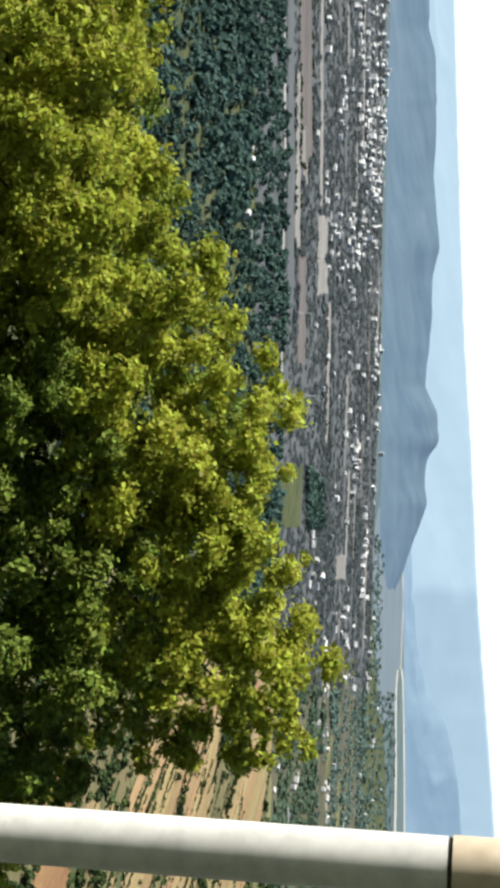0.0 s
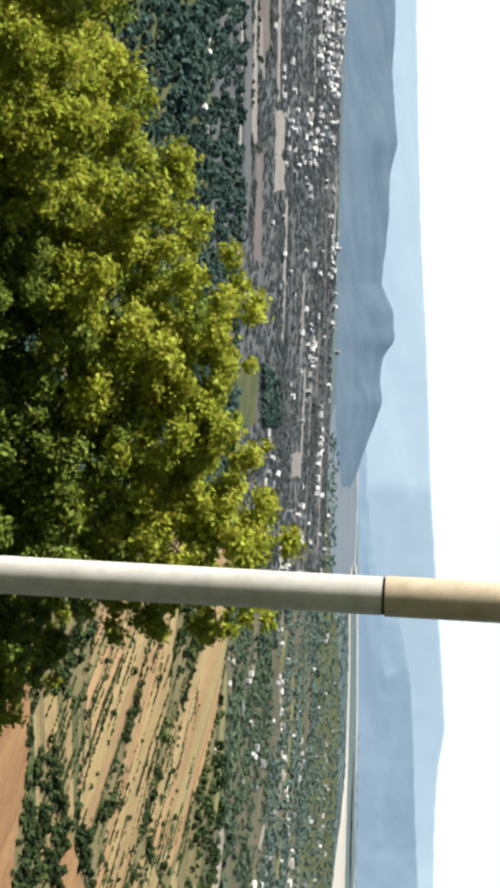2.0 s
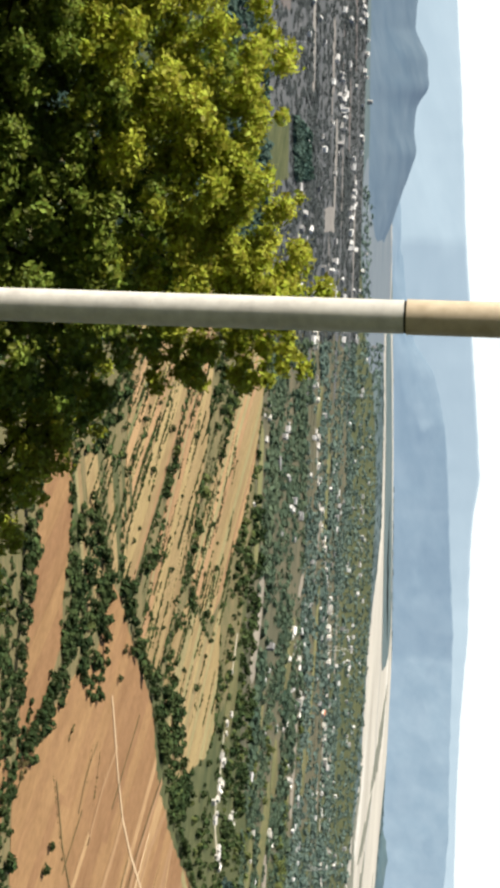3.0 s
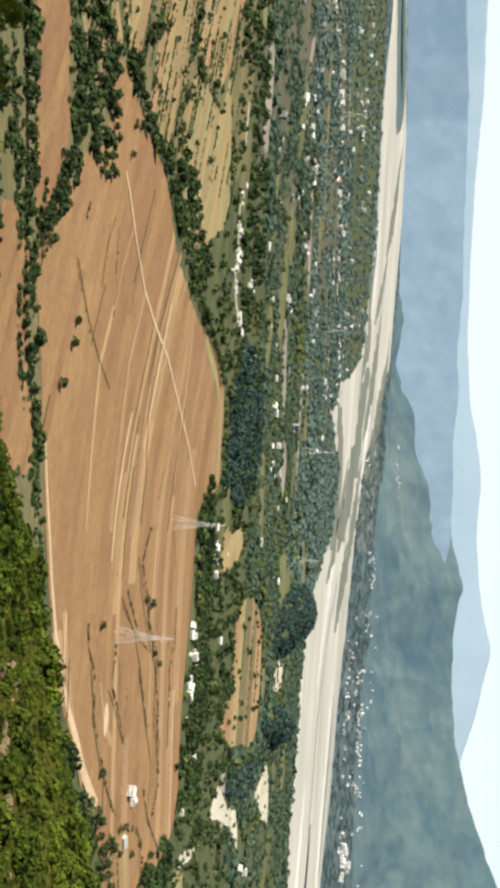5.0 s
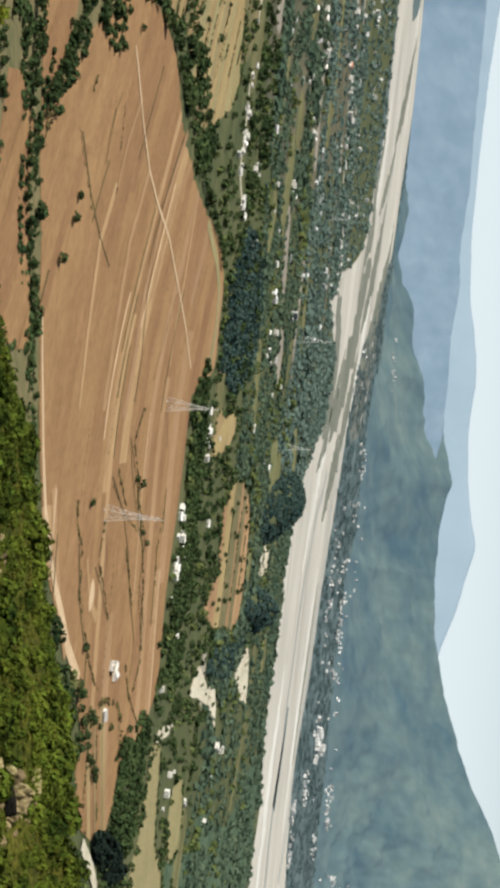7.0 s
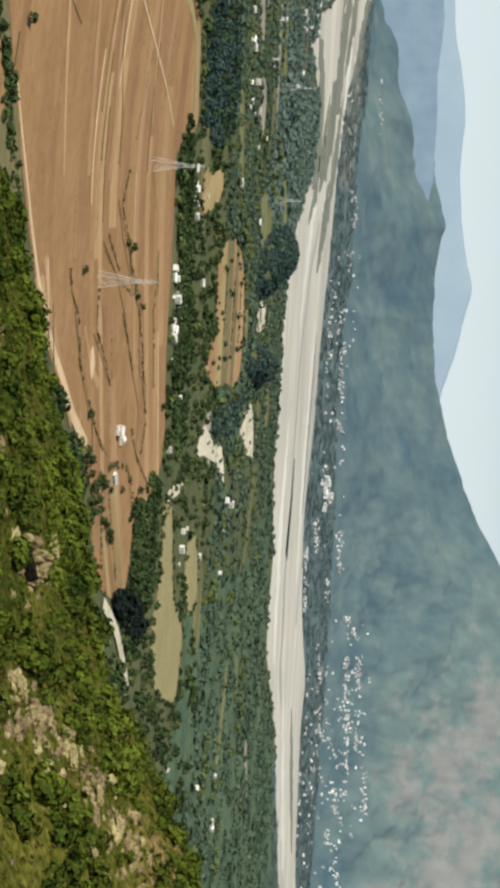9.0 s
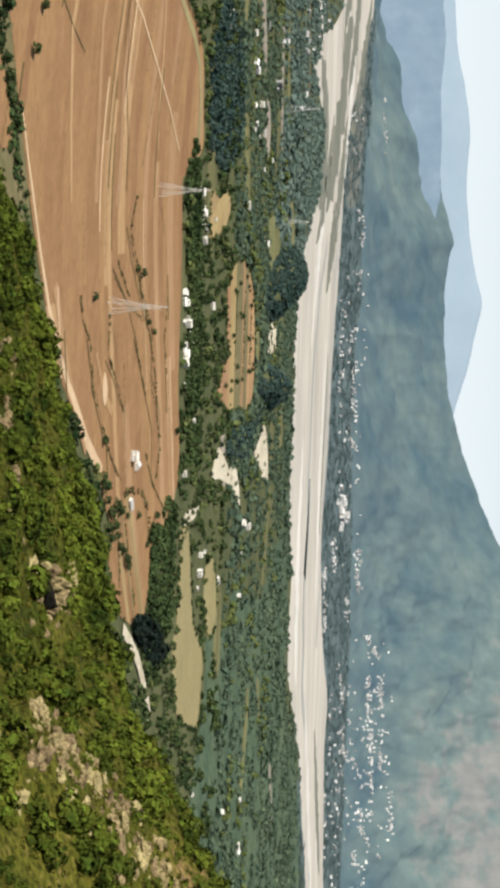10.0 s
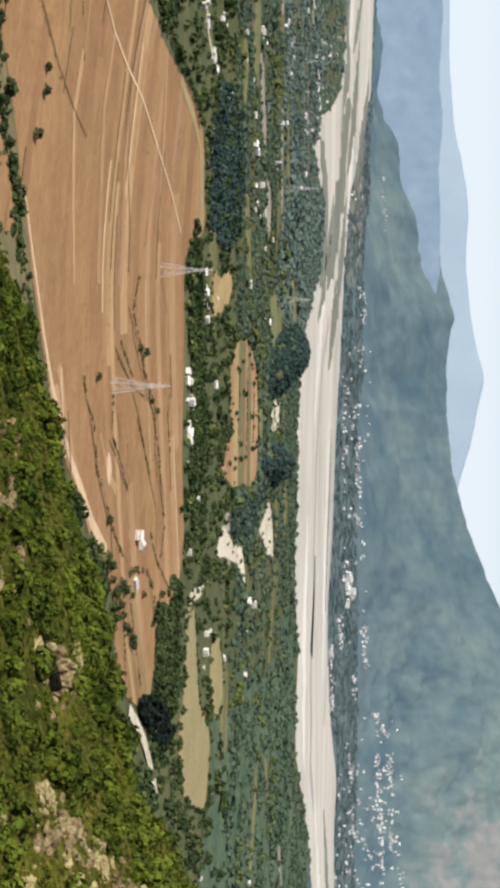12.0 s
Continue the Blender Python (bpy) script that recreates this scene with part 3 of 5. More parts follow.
        ("brown ploughed field between two hedges", -35, (8, 20), [S], [(-263, 615), (-272, 646), (-236, 674), (-199, 680), (-181, 692), (-149, 671), (-119, 651), (-118, 643), (-170, 632), (-199, 625)]),
        ("brown ploughed field at the hill's foot", -30, (10, 20), [S], [(-118, 590), (-110, 632), (-70, 640), (-16, 664), (-5, 650), (-20, 600)]),
        ("tan stubble field with thin rows", 152, (4, 11), [P, P, P, M["clearing"], D], [(-372, 750), (-470, 800), (-520, 890), (-450, 915), (-359, 880), (-255, 830), (-250, 790), (-300, 770)]),
        ("pale strips of stubble and fallow", 158, (4, 10), [P, P, D, P, O], [(-480, 900), (-530, 960), (-430, 1000), (-340, 985), (-225, 930), (-232, 860), (-359, 895)]),
        ("dry fields in long thin strips", 147, (5, 12), [P, P, D, P, O], [(-640, 1080), (-660, 1190), (-600, 1240), (-496, 1235), (-380, 1160), (-315, 1100), (-310, 1010), (-350, 1005), (-430, 1060), (-530, 1110)]),
        ("tan field in narrow strips", 152, (5, 11), [P, P, O], [(-222, 950), (-300, 1000), (-300, 1110), (-340, 1140), (-240, 1175), (-200, 1110), (-180, 1010)]),
        ("olive-green cropped meadow", 20, (300, 400), [O], [(281, 1112), (290, 1146), (334, 1161), (378, 1176), (419, 1223), (453, 1217), (479, 1194), (461, 1149), (419, 1083), (370, 1078), (353, 1095), (309, 1102)]),
        ("small olive meadow", 20, (300, 400), [O], [(342, 1245), (353, 1284), (397, 1304), (419, 1281), (405, 1237), (364, 1229)]),
        ("tan field dotted with trees", -6, (14, 40), [P, D, P, M["pasture"], D], [(92, 1464), (120, 1539), (171, 1563), (248, 1550), (238, 1426), (211, 1312), (185, 1311), (171, 1363), (126, 1342), (92, 1377)]),
        ("small straw-coloured field", 110, (14, 25), [P], [(22, 1262), (24, 1355), (45, 1366), (60, 1303), (64, 1250), (37, 1250)]),
        ("thin brown strips beside the meadow", 25, (4, 9), [S, D, S, P, S], [(206, 863), (220, 961), (259, 982), (307, 964), (286, 890), (257, 858)]),
        ("olive strips between hedges", 47, (4, 9), [O, M["valley"], P, M["pasture"]], [(-274, 663), (-306, 786), (-250, 793), (-229, 755), (-207, 722), (-219, 690)])):
    outline = smooth_outline(pts, 2, 6, seed=len(FIELDS))
    FIELDS.append(outline)
    field_of(label, outline, turn, widths, mats, 0.62 if "thin brown strips" in label else 0.3, seed=len(FIELDS))
tagged(part("pasture", slab(smooth_outline([(-400, 560), (-420, 640), (-340, 760), (-262, 790), (-190, 770), (-130, 700), (-60, 672), (30, 690), (60, 650), (0, 560), (-150, 500)], 3, 6), -0.3, 0.12), M["pasture"]), "rough dry pasture between the thickets", "pasture", kind="structure")

tagged(part("pasture", slab(smooth_outline([(464, 1236), (415, 1250), (440, 1360), (420, 1440), (500, 1650), (470, 1930), (570, 1990), (720, 1970), (820, 2060), (960, 2190), (1130, 2300), (1500, 2540), (1700, 2500), (1250, 1650), (900, 1250), (640, 1100)], 3, 6), -0.3, 0.10), M["green_flat"]), "blue-green grass flat dotted with trees", "pasture", kind="structure")

tagged(part("pasture", slab(smooth_outline([polar(a, q)[:2] for a, q in ((-29, 770), (-29.5, 1000), (-28, 1330), (-20, 1340), (-12.5, 1240), (-13.2, 1000), (-16.5, 800), (-22, 760))], 4, 8), -0.3, 0.11), M["pasture"]), "rough tan pasture between narrow fields", "pasture", kind="structure")

tagged(part("pasture", slab(smooth_outline([polar(a, q)[:2] for a, q in ((-26.5, 1360), (-26.5, 2300), (-18, 2350), (-10, 2150), (-7, 1700), (-9, 1420), (-14, 1330), (-20, 1370))], 4, 12), -0.3, 0.09), M["pasture_dim"]), "brown-green plots among the valley trees", "pasture", kind="structure")

tagged(part("built_up_ground", slab(smooth_outline([polar(a, q)[:2] for a, q in ((-62, 1170), (-50, 1180), (-40, 1190), (-31, 1300), (-27, 1700), (-26.5, 2200), (-28, 2440), (-36, 2460), (-48, 2460), (-62, 2460))], 4, 12), -0.3, 0.08), M["built_up"]), "ground of the spread-out town, greyed as by haze", "town ground", kind="structure")

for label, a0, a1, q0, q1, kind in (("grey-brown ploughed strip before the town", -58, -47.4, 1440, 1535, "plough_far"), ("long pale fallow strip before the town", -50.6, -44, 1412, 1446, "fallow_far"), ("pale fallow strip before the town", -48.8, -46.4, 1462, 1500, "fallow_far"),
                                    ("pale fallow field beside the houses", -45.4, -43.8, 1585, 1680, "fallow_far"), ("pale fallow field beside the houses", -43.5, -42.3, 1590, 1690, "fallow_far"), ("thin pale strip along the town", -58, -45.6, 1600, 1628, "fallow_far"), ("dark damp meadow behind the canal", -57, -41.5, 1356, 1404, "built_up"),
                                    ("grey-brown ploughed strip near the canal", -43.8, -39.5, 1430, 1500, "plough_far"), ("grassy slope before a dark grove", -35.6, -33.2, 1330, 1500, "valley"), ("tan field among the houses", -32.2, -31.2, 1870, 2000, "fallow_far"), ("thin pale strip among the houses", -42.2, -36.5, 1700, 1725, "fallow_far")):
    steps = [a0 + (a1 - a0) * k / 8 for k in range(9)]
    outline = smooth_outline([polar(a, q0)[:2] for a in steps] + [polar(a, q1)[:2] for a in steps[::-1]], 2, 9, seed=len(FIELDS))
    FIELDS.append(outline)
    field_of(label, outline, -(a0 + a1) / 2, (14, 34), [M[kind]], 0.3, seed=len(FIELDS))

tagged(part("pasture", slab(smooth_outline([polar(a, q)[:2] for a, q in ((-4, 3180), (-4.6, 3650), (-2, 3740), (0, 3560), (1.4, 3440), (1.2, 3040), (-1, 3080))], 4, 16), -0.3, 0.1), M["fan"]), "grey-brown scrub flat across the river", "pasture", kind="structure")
for line in ([polar(a, q)[:2] for a, q in ((-3.4, 3300), (-2.4, 3500), (-1.6, 3640))], [polar(a, q)[:2] for a, q in ((-1.9, 3200), (-0.7, 3260), (-0.5, 3420))], [polar(a, q)[:2] for a, q in ((-2.2, 3560), (-0.4, 3540), (0.9, 3380))]):
    tagged(part("track", ribbon(line, 10, 7, 0.4, 14), M["pale_sand"]), "pale dirt track across the scrub flat", "path", kind="structure")
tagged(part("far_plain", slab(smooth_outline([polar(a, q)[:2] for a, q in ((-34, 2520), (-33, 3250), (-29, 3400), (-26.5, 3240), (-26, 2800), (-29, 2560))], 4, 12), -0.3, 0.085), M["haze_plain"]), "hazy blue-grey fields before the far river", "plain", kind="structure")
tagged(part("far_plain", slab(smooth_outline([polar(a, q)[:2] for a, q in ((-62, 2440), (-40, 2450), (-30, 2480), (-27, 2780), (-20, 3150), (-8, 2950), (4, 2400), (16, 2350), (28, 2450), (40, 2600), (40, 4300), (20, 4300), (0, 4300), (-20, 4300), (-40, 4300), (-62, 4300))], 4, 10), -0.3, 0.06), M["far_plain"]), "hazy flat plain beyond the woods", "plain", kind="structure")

# clearings and small plots among the valley trees
plots = random.Random(12)
for i in range(110):
    a, q = (plots.uniform(-26, 27), plots.uniform(1180, 2050)) if i < 40 else (plots.uniform(-58, -3), plots.uniform(1720, 2420))
    cx, cy, _z = polar(a, q)
    if any(bool(inside(f, cx, cy)) for f in FIELDS) or bool(inside(RIVER, cx, cy + 60)):
        continue
    w, d, t = (plots.uniform(20, 60), plots.uniform(8, 26), plots.uniform(-40, 30)) if i < 40 else (plots.uniform(30, 120), plots.uniform(5, 16), -a + plots.uniform(-8, 8))
    pts = [(cx + px * math.cos(radians(t)) - py * math.sin(radians(t)), cy + px * math.sin(radians(t)) + py * math.cos(radians(t))) for px, py in ((-w, -d), (w * 0.9, -d * 0.8), (w, d), (-w * 0.8, d * 0.9))]
    outline = smooth_outline(pts, 3, 5, seed=len(FIELDS))
    FIELDS.append(outline)
    field_of("small cleared plot among the valley trees", outline, t, (12, 30), [plots.choice((M["fallow"], M["clearing"], M["clearing"], M["clearing"]) if i < 40 else (M["fallow"], M["pasture_dim"], M["clearing"]) if a > -27 else (M["built_up"], M["plough_far"], M["built_up"], M["fallow_far"]))], seed=len(FIELDS))

BARE = []
for label, pts in (("bare white earth scraped for building", [(263, 1280), (274, 1274), (300, 1371), (339, 1454), (299, 1431), (284, 1371), (254, 1314)]),
                   ("bare chalky slope by the river", [(301, 1566), (290, 1668), (334, 1703), (369, 1707), (340, 1620)]),
                   ("white gravel yard near the river", [(178, 1700), (193, 1773), (219, 1764), (210, 1688)]),
                   ("pale earth bank at the hill's foot", [(284, 1204), (289, 1172), (283, 1120), (277, 1138), (281, 1176)]),
                   ("pale sandy wash", [(121, 846), (131, 840), (144, 845), (133, 853)])):
    outline = smooth_outline(pts, 2, 7, seed=len(BARE) + 40)
    BARE.append(outline)
    tagged(part("bare_ground", slab(outline, -0.3, 0.7), M["path"] if "wash" in label else M["chalk"]), label, "bare ground", kind="structure")

# paths, lanes, canal
tagged(part("footpath", ribbon([(-182, 808), (-175, 817), (-149, 846), (-125, 879), (-109, 913), (-93, 961), (-67, 1007), (-38, 1058), (-10, 1096)], 2.4, 2.6, 0.70, 2), M["path"]), "pale trodden footpath across the ploughed field", "path", kind="structure")
tagged(part("field_margin", ribbon([(-24, 682), (0, 690), (41, 707), (70, 722), (98, 742), (118, 762), (132, 780), (156, 806), (180, 838)], 2, 9, 0.6, 5), M["path"]), "pale dry margin along the ploughed field", "path", kind="structure")
LANES = [[(-850, 1560), (-819, 1600), (-737, 1727), (-690, 1815), (-660, 1930), (-622, 2060), (-527, 2112), (-448, 2152), (-366, 2194), (-265, 2264), (-190, 2330)], [polar(a, q)[:2] for a, q in ((-60, 1345), (-52.3, 1340), (-47, 1342), (-42.4, 1330), (-38, 1340))], [(-345, 1242), (-296, 1235), (-243, 1228), (-210, 1232), (-181, 1226), (-150, 1268)], [(294, 894), (313, 918), (333, 941), (356, 960), (378, 976), (388, 980)]]
tagged(part("road", ribbon(LANES[0], 9, 9, 0.3, 2), M["asphalt"]), "pale straight main road through the valley", "road", kind="structure")
tagged(part("road", ribbon(LANES[2], 5, 5, 0.3, 2), M["chalk"]), "pale village lane lined with houses", "road", kind="structure")
tagged(part("canal", ribbon(LANES[1], 9, 9, 0.3, 2), M["asphalt"]), "pale concrete-lined canal", "canal", kind="structure")
tagged(part("road", ribbon(LANES[3], 8, 11, 1.2, 2), M["chalk"]), "white stony road at the hill's foot", "road", kind="structure")

# channels and islands in the river bed
def bar(line, width, seed):
    """The outline of a bar of silt or sand: tapered at both ends, uneven along its sides."""
    p = np.array(line, float)
    run = np.concatenate([[0], np.cumsum(np.hypot(*np.diff(p, axis=0).T))])
    t = np.linspace(0, 1, 26)
    x, y = np.interp(t * run[-1], run, p[:, 0]), np.interp(t * run[-1], run, p[:, 1])
    g = np.random.default_rng(seed)
    half = [width / 2 * np.sin(np.pi * t) ** 0.7 * np.clip(g.normal(1, 0.28, 26), 0.4, 1.7) + 0.5 for _ in (0, 1)]
    d = np.stack([np.gradient(x), np.gradient(y)], 1)
    d /= np.linalg.norm(d, axis=1)[:, None]
    nx, ny = -d[:, 1], d[:, 0]
    return list(zip(x + nx * half[0], y + ny * half[0])) + list(zip(x - nx * half[1], y - ny * half[1]))[::-1]


for i, (line, w) in enumerate((([(-980, 3960), (-860, 3850), (-740, 3700), (-600, 3480)], 75), ([(-560, 3130), (-440, 2990), (-357, 3044), (-282, 2900), (-200, 2840)], 62), ([(-470, 3860), (-404, 3850), (-252, 3600), (-150, 3400), (-60, 3140)], 95), ([(-290, 3120), (-215, 2930), (-110, 2860), (9, 2636), (75, 2510)], 120),
                               ([(-170, 2360), (-120, 2430), (-60, 2500), (10, 2450), (66, 2366)], 95), ([(-460, 3420), (-342, 3334), (-230, 3160), (-140, 3020)], 80), ([(-100, 3020), (-16, 2930), (74, 2800), (170, 2690)], 75), ([(-90, 2660), (-20, 2575), (60, 2470), (120, 2330)], 45),
                               ([(60, 2740), (145, 2660), (215, 2560)], 60), ([(-620, 3560), (-520, 3420), (-400, 3180)], 40), ([(1000, 2520), (1180, 2620), (1390, 2730)], 40), ([(330, 2640), (470, 2590), (640, 2530)], 22), ([(-1330, 3480), (-1200, 3560), (-1050, 3800)], 60))):
    tagged(part("island", slab(bar(line, w, 60 + i), -0.3, 0.8), M["mud"]), "narrow island of grassy silt in the river bed", "island", kind="structure")
# this far island takes the haze-tinted colour of the plain
tagged(part("island", slab(smooth_outline([(-1501, 2900), (-1319, 3180), (-1162, 3345), (-1048, 3500), (-940, 3640), (-1040, 3890), (-1160, 3920), (-1275, 3730), (-1450, 3430), (-1580, 3050)], 3, 12), -0.3, 0.8), M["far_plain"]), "long island of grassy silt in the far river", "island", kind="structure")
for i, (line, w) in enumerate((([(-1100, 3850), (-900, 3950), (-700, 3900)], 60), ([(-300, 3300), (-120, 3100), (60, 2950)], 50), ([(0, 2560), (130, 2400), (280, 2280)], 55), ([(400, 2180), (600, 2120), (800, 2140)], 60), ([(300, 2600), (500, 2520), (760, 2480)], 55), ([(850, 2300), (1100, 2420), (1350, 2540)], 50), ([(-1400, 3280), (-1200, 3560), (-1050, 3780)], 60), ([(-700, 3200), (-500, 3150), (-330, 3020)], 60))):
    tagged(part("sand_bar", slab(bar(line, w, 80 + i), -0.3, 0.36), M["pale_sand"]), "low bar of dry white sand", "sand bar", kind="structure")
tagged(part("river_bed", ribbon([(-1180, 3233), (-1404, 3060), (-1560, 2985), (-1629, 2952), (-1701, 2899), (-1738, 2784), (-1770, 2700)], 60, 14, 0.3, 6), M["sand"]), "thin pale arm of the far river", "river", kind="structure")
for label, line, w0, w1 in (("dark still pool in the river bed", [(491, 2310), (560, 2285), (640, 2262)], 30, 80),
                            ("shallow river channel", [(120, 2560), (230, 2400), (348, 2330), (480, 2290), (640, 2260), (820, 2250), (1000, 2380), (1300, 2500), (1700, 2760)], 40, 60),
                            ("shallow far river channel", [(-1200, 3420), (-900, 3560), (-600, 3560), (-420, 3420), (-330, 3250)], 45, 30),
                            ("shallow river channel by the far bank", [(-150, 3180), (60, 2900), (230, 2760), (390, 2690), (560, 2620), (840, 2540)], 30, 46)):
    tagged(part("water", ribbon(line, w0 * 0.7, w1 * 0.7, 0.22, 20), M["water"] if "pool" in label else M["wet"]), label, "water", kind="structure")

# ---------------------------------------------------------------- painted post
post = tagged(new("metal_post"), "weathered off-white painted metal post with a jointed sleeve", "post")
PX, PY, _ = polar(-28.06, 3.396)
JOINT = -0.161


def round_off(bm):
    """Smooth sides, crisp ends."""
    for f in bm.faces:
        f.smooth = len(f.verts) == 4
    for e in bm.edges:
        e.smooth = all(len(f.verts) == 4 for f in e.link_faces)


def along(h):
    """A point of the post's axis, h metres above the eye's level."""
    return (PX, PY, EYE + h)


bm = bmesh.new()
tube(bm, along(-1.8), along(JOINT - 0.003), 0.0395, 0.0385, 40)
round_off(bm)
part("shaft", bm, M["paint"], post)
bm = bmesh.new()
tube(bm, along(JOINT - 0.006), along(JOINT + 0.006), 0.037, 0.037, 40)
part("joint_gap", bm, M["dark"], post, "dark open joint")
bm = bmesh.new()
tube(bm, along(JOINT + 0.003), along(1.4), 0.0405, 0.0405, 40)
round_off(bm)
part("sleeve", bm, M["tan_paint"], post, "rust-stained cream upper sleeve")
bm = bmesh.new()
bx, by, bz = along(JOINT + 0.272)
tube(bm, (bx - math.sin(radians(-28)) * 0.036, by - math.cos(radians(-28)) * 0.036, bz), (bx - math.sin(radians(-28)) * 0.052, by - math.cos(radians(-28)) * 0.052, bz), 0.013, 0.011, 6)
part("bolt", bm, M["paint"], post, "pale hexagonal bolt head")
bm = bmesh.new()
tube(bm, along(-1.8), along(-1.78), 0.09, 0.09, 32)
part("base_plate", bm, M["paint"], post)

# ---------------------------------------------------------------- trees by the viewpoint
def leaf_quads(rng, centres, radii, count, size):
    """Leaves in loose sprays round the lobes of a crown."""
    which = rng.choice(len(centres), count, p=radii ** 2 / np.sum(radii ** 2))
    v = rng.normal(size=(count, 3))
    v /= np.linalg.norm(v, axis=1)[:, None]
    reach = radii[which] * np.clip(0.75 + rng.normal(0, 0.3, count), 0.05, 1.5)
    p = centres[which] + v * reach[:, None] * np.array([1, 1, 0.85])
    nrm = v * 0.4 + rng.normal(size=(count, 3)) * 0.6 + np.array([0, 0, 0.45])
    nrm /= np.linalg.norm(nrm, axis=1)[:, None]
    a = np.cross(nrm, rng.normal(size=(count, 3)))
    a /= np.linalg.norm(a, axis=1)[:, None]
    b = np.cross(nrm, a)
    s = (size * rng.uniform(0.6, 1.4, count))[:, None]
    return np.stack([p - a * s, p - b * s * 0.55, p + a * s, p + b * s * 0.55], 1)


def leafy_tree(label, az, r, lobes, count, size, material, seed):
    """A tree rooted on the slope; lobes: azimuth, elevation, distance, radius."""
    rng = np.random.default_rng(seed)
    c = np.array([polar(a, d, EYE + d * math.tan(radians(e))) for a, e, d, _ in lobes])
    rr = np.array([q[3] for q in lobes])
    sub_c, sub_r = [], []
    for p, q in zip(c, rr):
        for _ in range(34):
            v = rng.normal(size=3)
            v /= np.linalg.norm(v)
            sub_c.append(p + v * q * rng.uniform(0.45, 1.05))
            sub_r.append(q * rng.uniform(0.10, 0.26))
    x, y, _ = polar(az, r)
    z = float(hill_z(x, y))
    tree = tagged(new("tree"), label, "tree")
    tree.location = (x, y, z)
    inv = Matrix.Translation((-x, -y, -z))
    crown = quads("crown", leaf_quads(rng, np.array(sub_c), np.array(sub_r), count, size) - np.array([x, y, z]), material, tree)
    bm = bmesh.new()
    fork = Vector(c.mean(0)) - Vector((x, y, z))
    fork = Vector((fork.x * 0.4, fork.y * 0.4, max(fork.z * 0.55, 0.8)))
    tube(bm, (0, 0, -0.4), fork, 0.16, 0.11, 10)
    part("trunk", bm, M["bark"], tree)
    for p in c:
        bm = bmesh.new()
        q = Vector(p) - Vector((x, y, z))
        mid = fork.lerp(q, 0.5) + Vector((0, 0, 0.15))
        tube(bm, fork, mid, 0.032, 0.018, 7)
        tube(bm, mid, q, 0.018, 0.005, 7)
        part("limb", bm, M["bark"], tree)
    return tree


leafy_tree("bushy tree with bright yellow-green leaves on the slope", -33, 16.5,
           [(-28.6, -8.5, 15.5, .72), (-31.5, -9.0, 15.4, .75), (-34.6, -10.3, 15.5, .75), (-37.5, -10.0, 15.6, .74), (-40.6, -11.4, 15.6, .78), (-45, -14.3, 15.7, .8), (-49, -14.6, 15.8, .85),
            (-29.5, -11.4, 15.2, .8), (-33, -11.8, 15, .85), (-36.8, -12.9, 15.1, .85), (-41, -15, 15.3, .85), (-46, -16, 15.4, .9), (-26.5, -8.0, 15.8, .5), (-26.6, -11.6, 15.6, .55), (-50, -16.4, 15.4, .95),
            (-41.5, -18.2, 15.0, .85), (-45, -19.0, 15.0, .9), (-49, -19.4, 15.0, .9), (-53.5, -19, 15.0, 1.0), (-43, -21.5, 15, .8), (-48, -22.5, 15, .9),
            (-52, -14.4, 15.8, .85), (-56, -14.6, 15.8, .95), (-57, -16.5, 15.6, 1.0)],
           170000, 0.037, M["leaf"], 1)
# shaded lower foliage, drawn with the darker leaf colour
leafy_tree("bush low on the slope, leaves darkened as in shade", -31, 15.2,
           [(-28.5, -14.4, 14.9, .75), (-32.5, -15.2, 14.7, .8), (-36.5, -16.4, 14.6, .8), (-40, -17.6, 14.6, .8), (-30.5, -17, 14.6, .8), (-34.5, -18.2, 14.6, .85), (-38.5, -19.6, 14.6, .85), (-30, -19.4, 14.6, .8), (-35, -20.6, 14.5, .85), (-40, -21.6, 14.4, .85), (-26, -17.2, 14.8, .65), (-24.5, -15.3, 15, .4), (-26.5, -19.6, 14.6, .7)],
           95000, 0.036, M["leaf_shade"], 2)
# added tree, filling the bright crown's gaps with shade-coloured leaves
leafy_tree("dense tree behind the bright one, leaves darkened as in shade", -40, 18.5,
           [(-29.5, -10.6, 17.3, .8), (-33, -11.2, 17.4, .9), (-37, -12, 17.4, .95), (-41, -14, 17.4, 1.0), (-45, -15, 17.4, 1.0), (-50, -15.4, 17.4, 1.0), (-55, -15.4, 17.4, 1.0), (-30, -14, 17.2, 1.0), (-35, -15.4, 17.2, 1.1), (-40, -17.4, 17.2, 1.1), (-46, -19, 17.2, 1.1), (-52, -19.4, 17.2, 1.1), (-31, -18, 17, 1.1), (-36, -20, 17, 1.1), (-28, -16, 17.2, .8), (-27.2, -20, 16.8, .8)],
           70000, 0.048, M["leaf_shade"], 5)
leafy_tree("sunlit yellow-green tree close by the viewpoint", -50, 14.5,
           [(-43.5, -15.6, 14, .75), (-47, -16, 13.8, .8), (-51, -16, 13.8, .8), (-45, -18.6, 13.9, .8), (-49.5, -19, 13.8, .85), (-54, -18.5, 13.8, .9), (-42.6, -20.5, 14, .7), (-47, -22, 13.8, .85), (-52, -22, 13.8, .9)],
           60000, 0.036, M["leaf"], 9)
# the bright leaf colour stands for sun on this bush
leafy_tree("low leafy bush with sunlit tips", -18, 16,
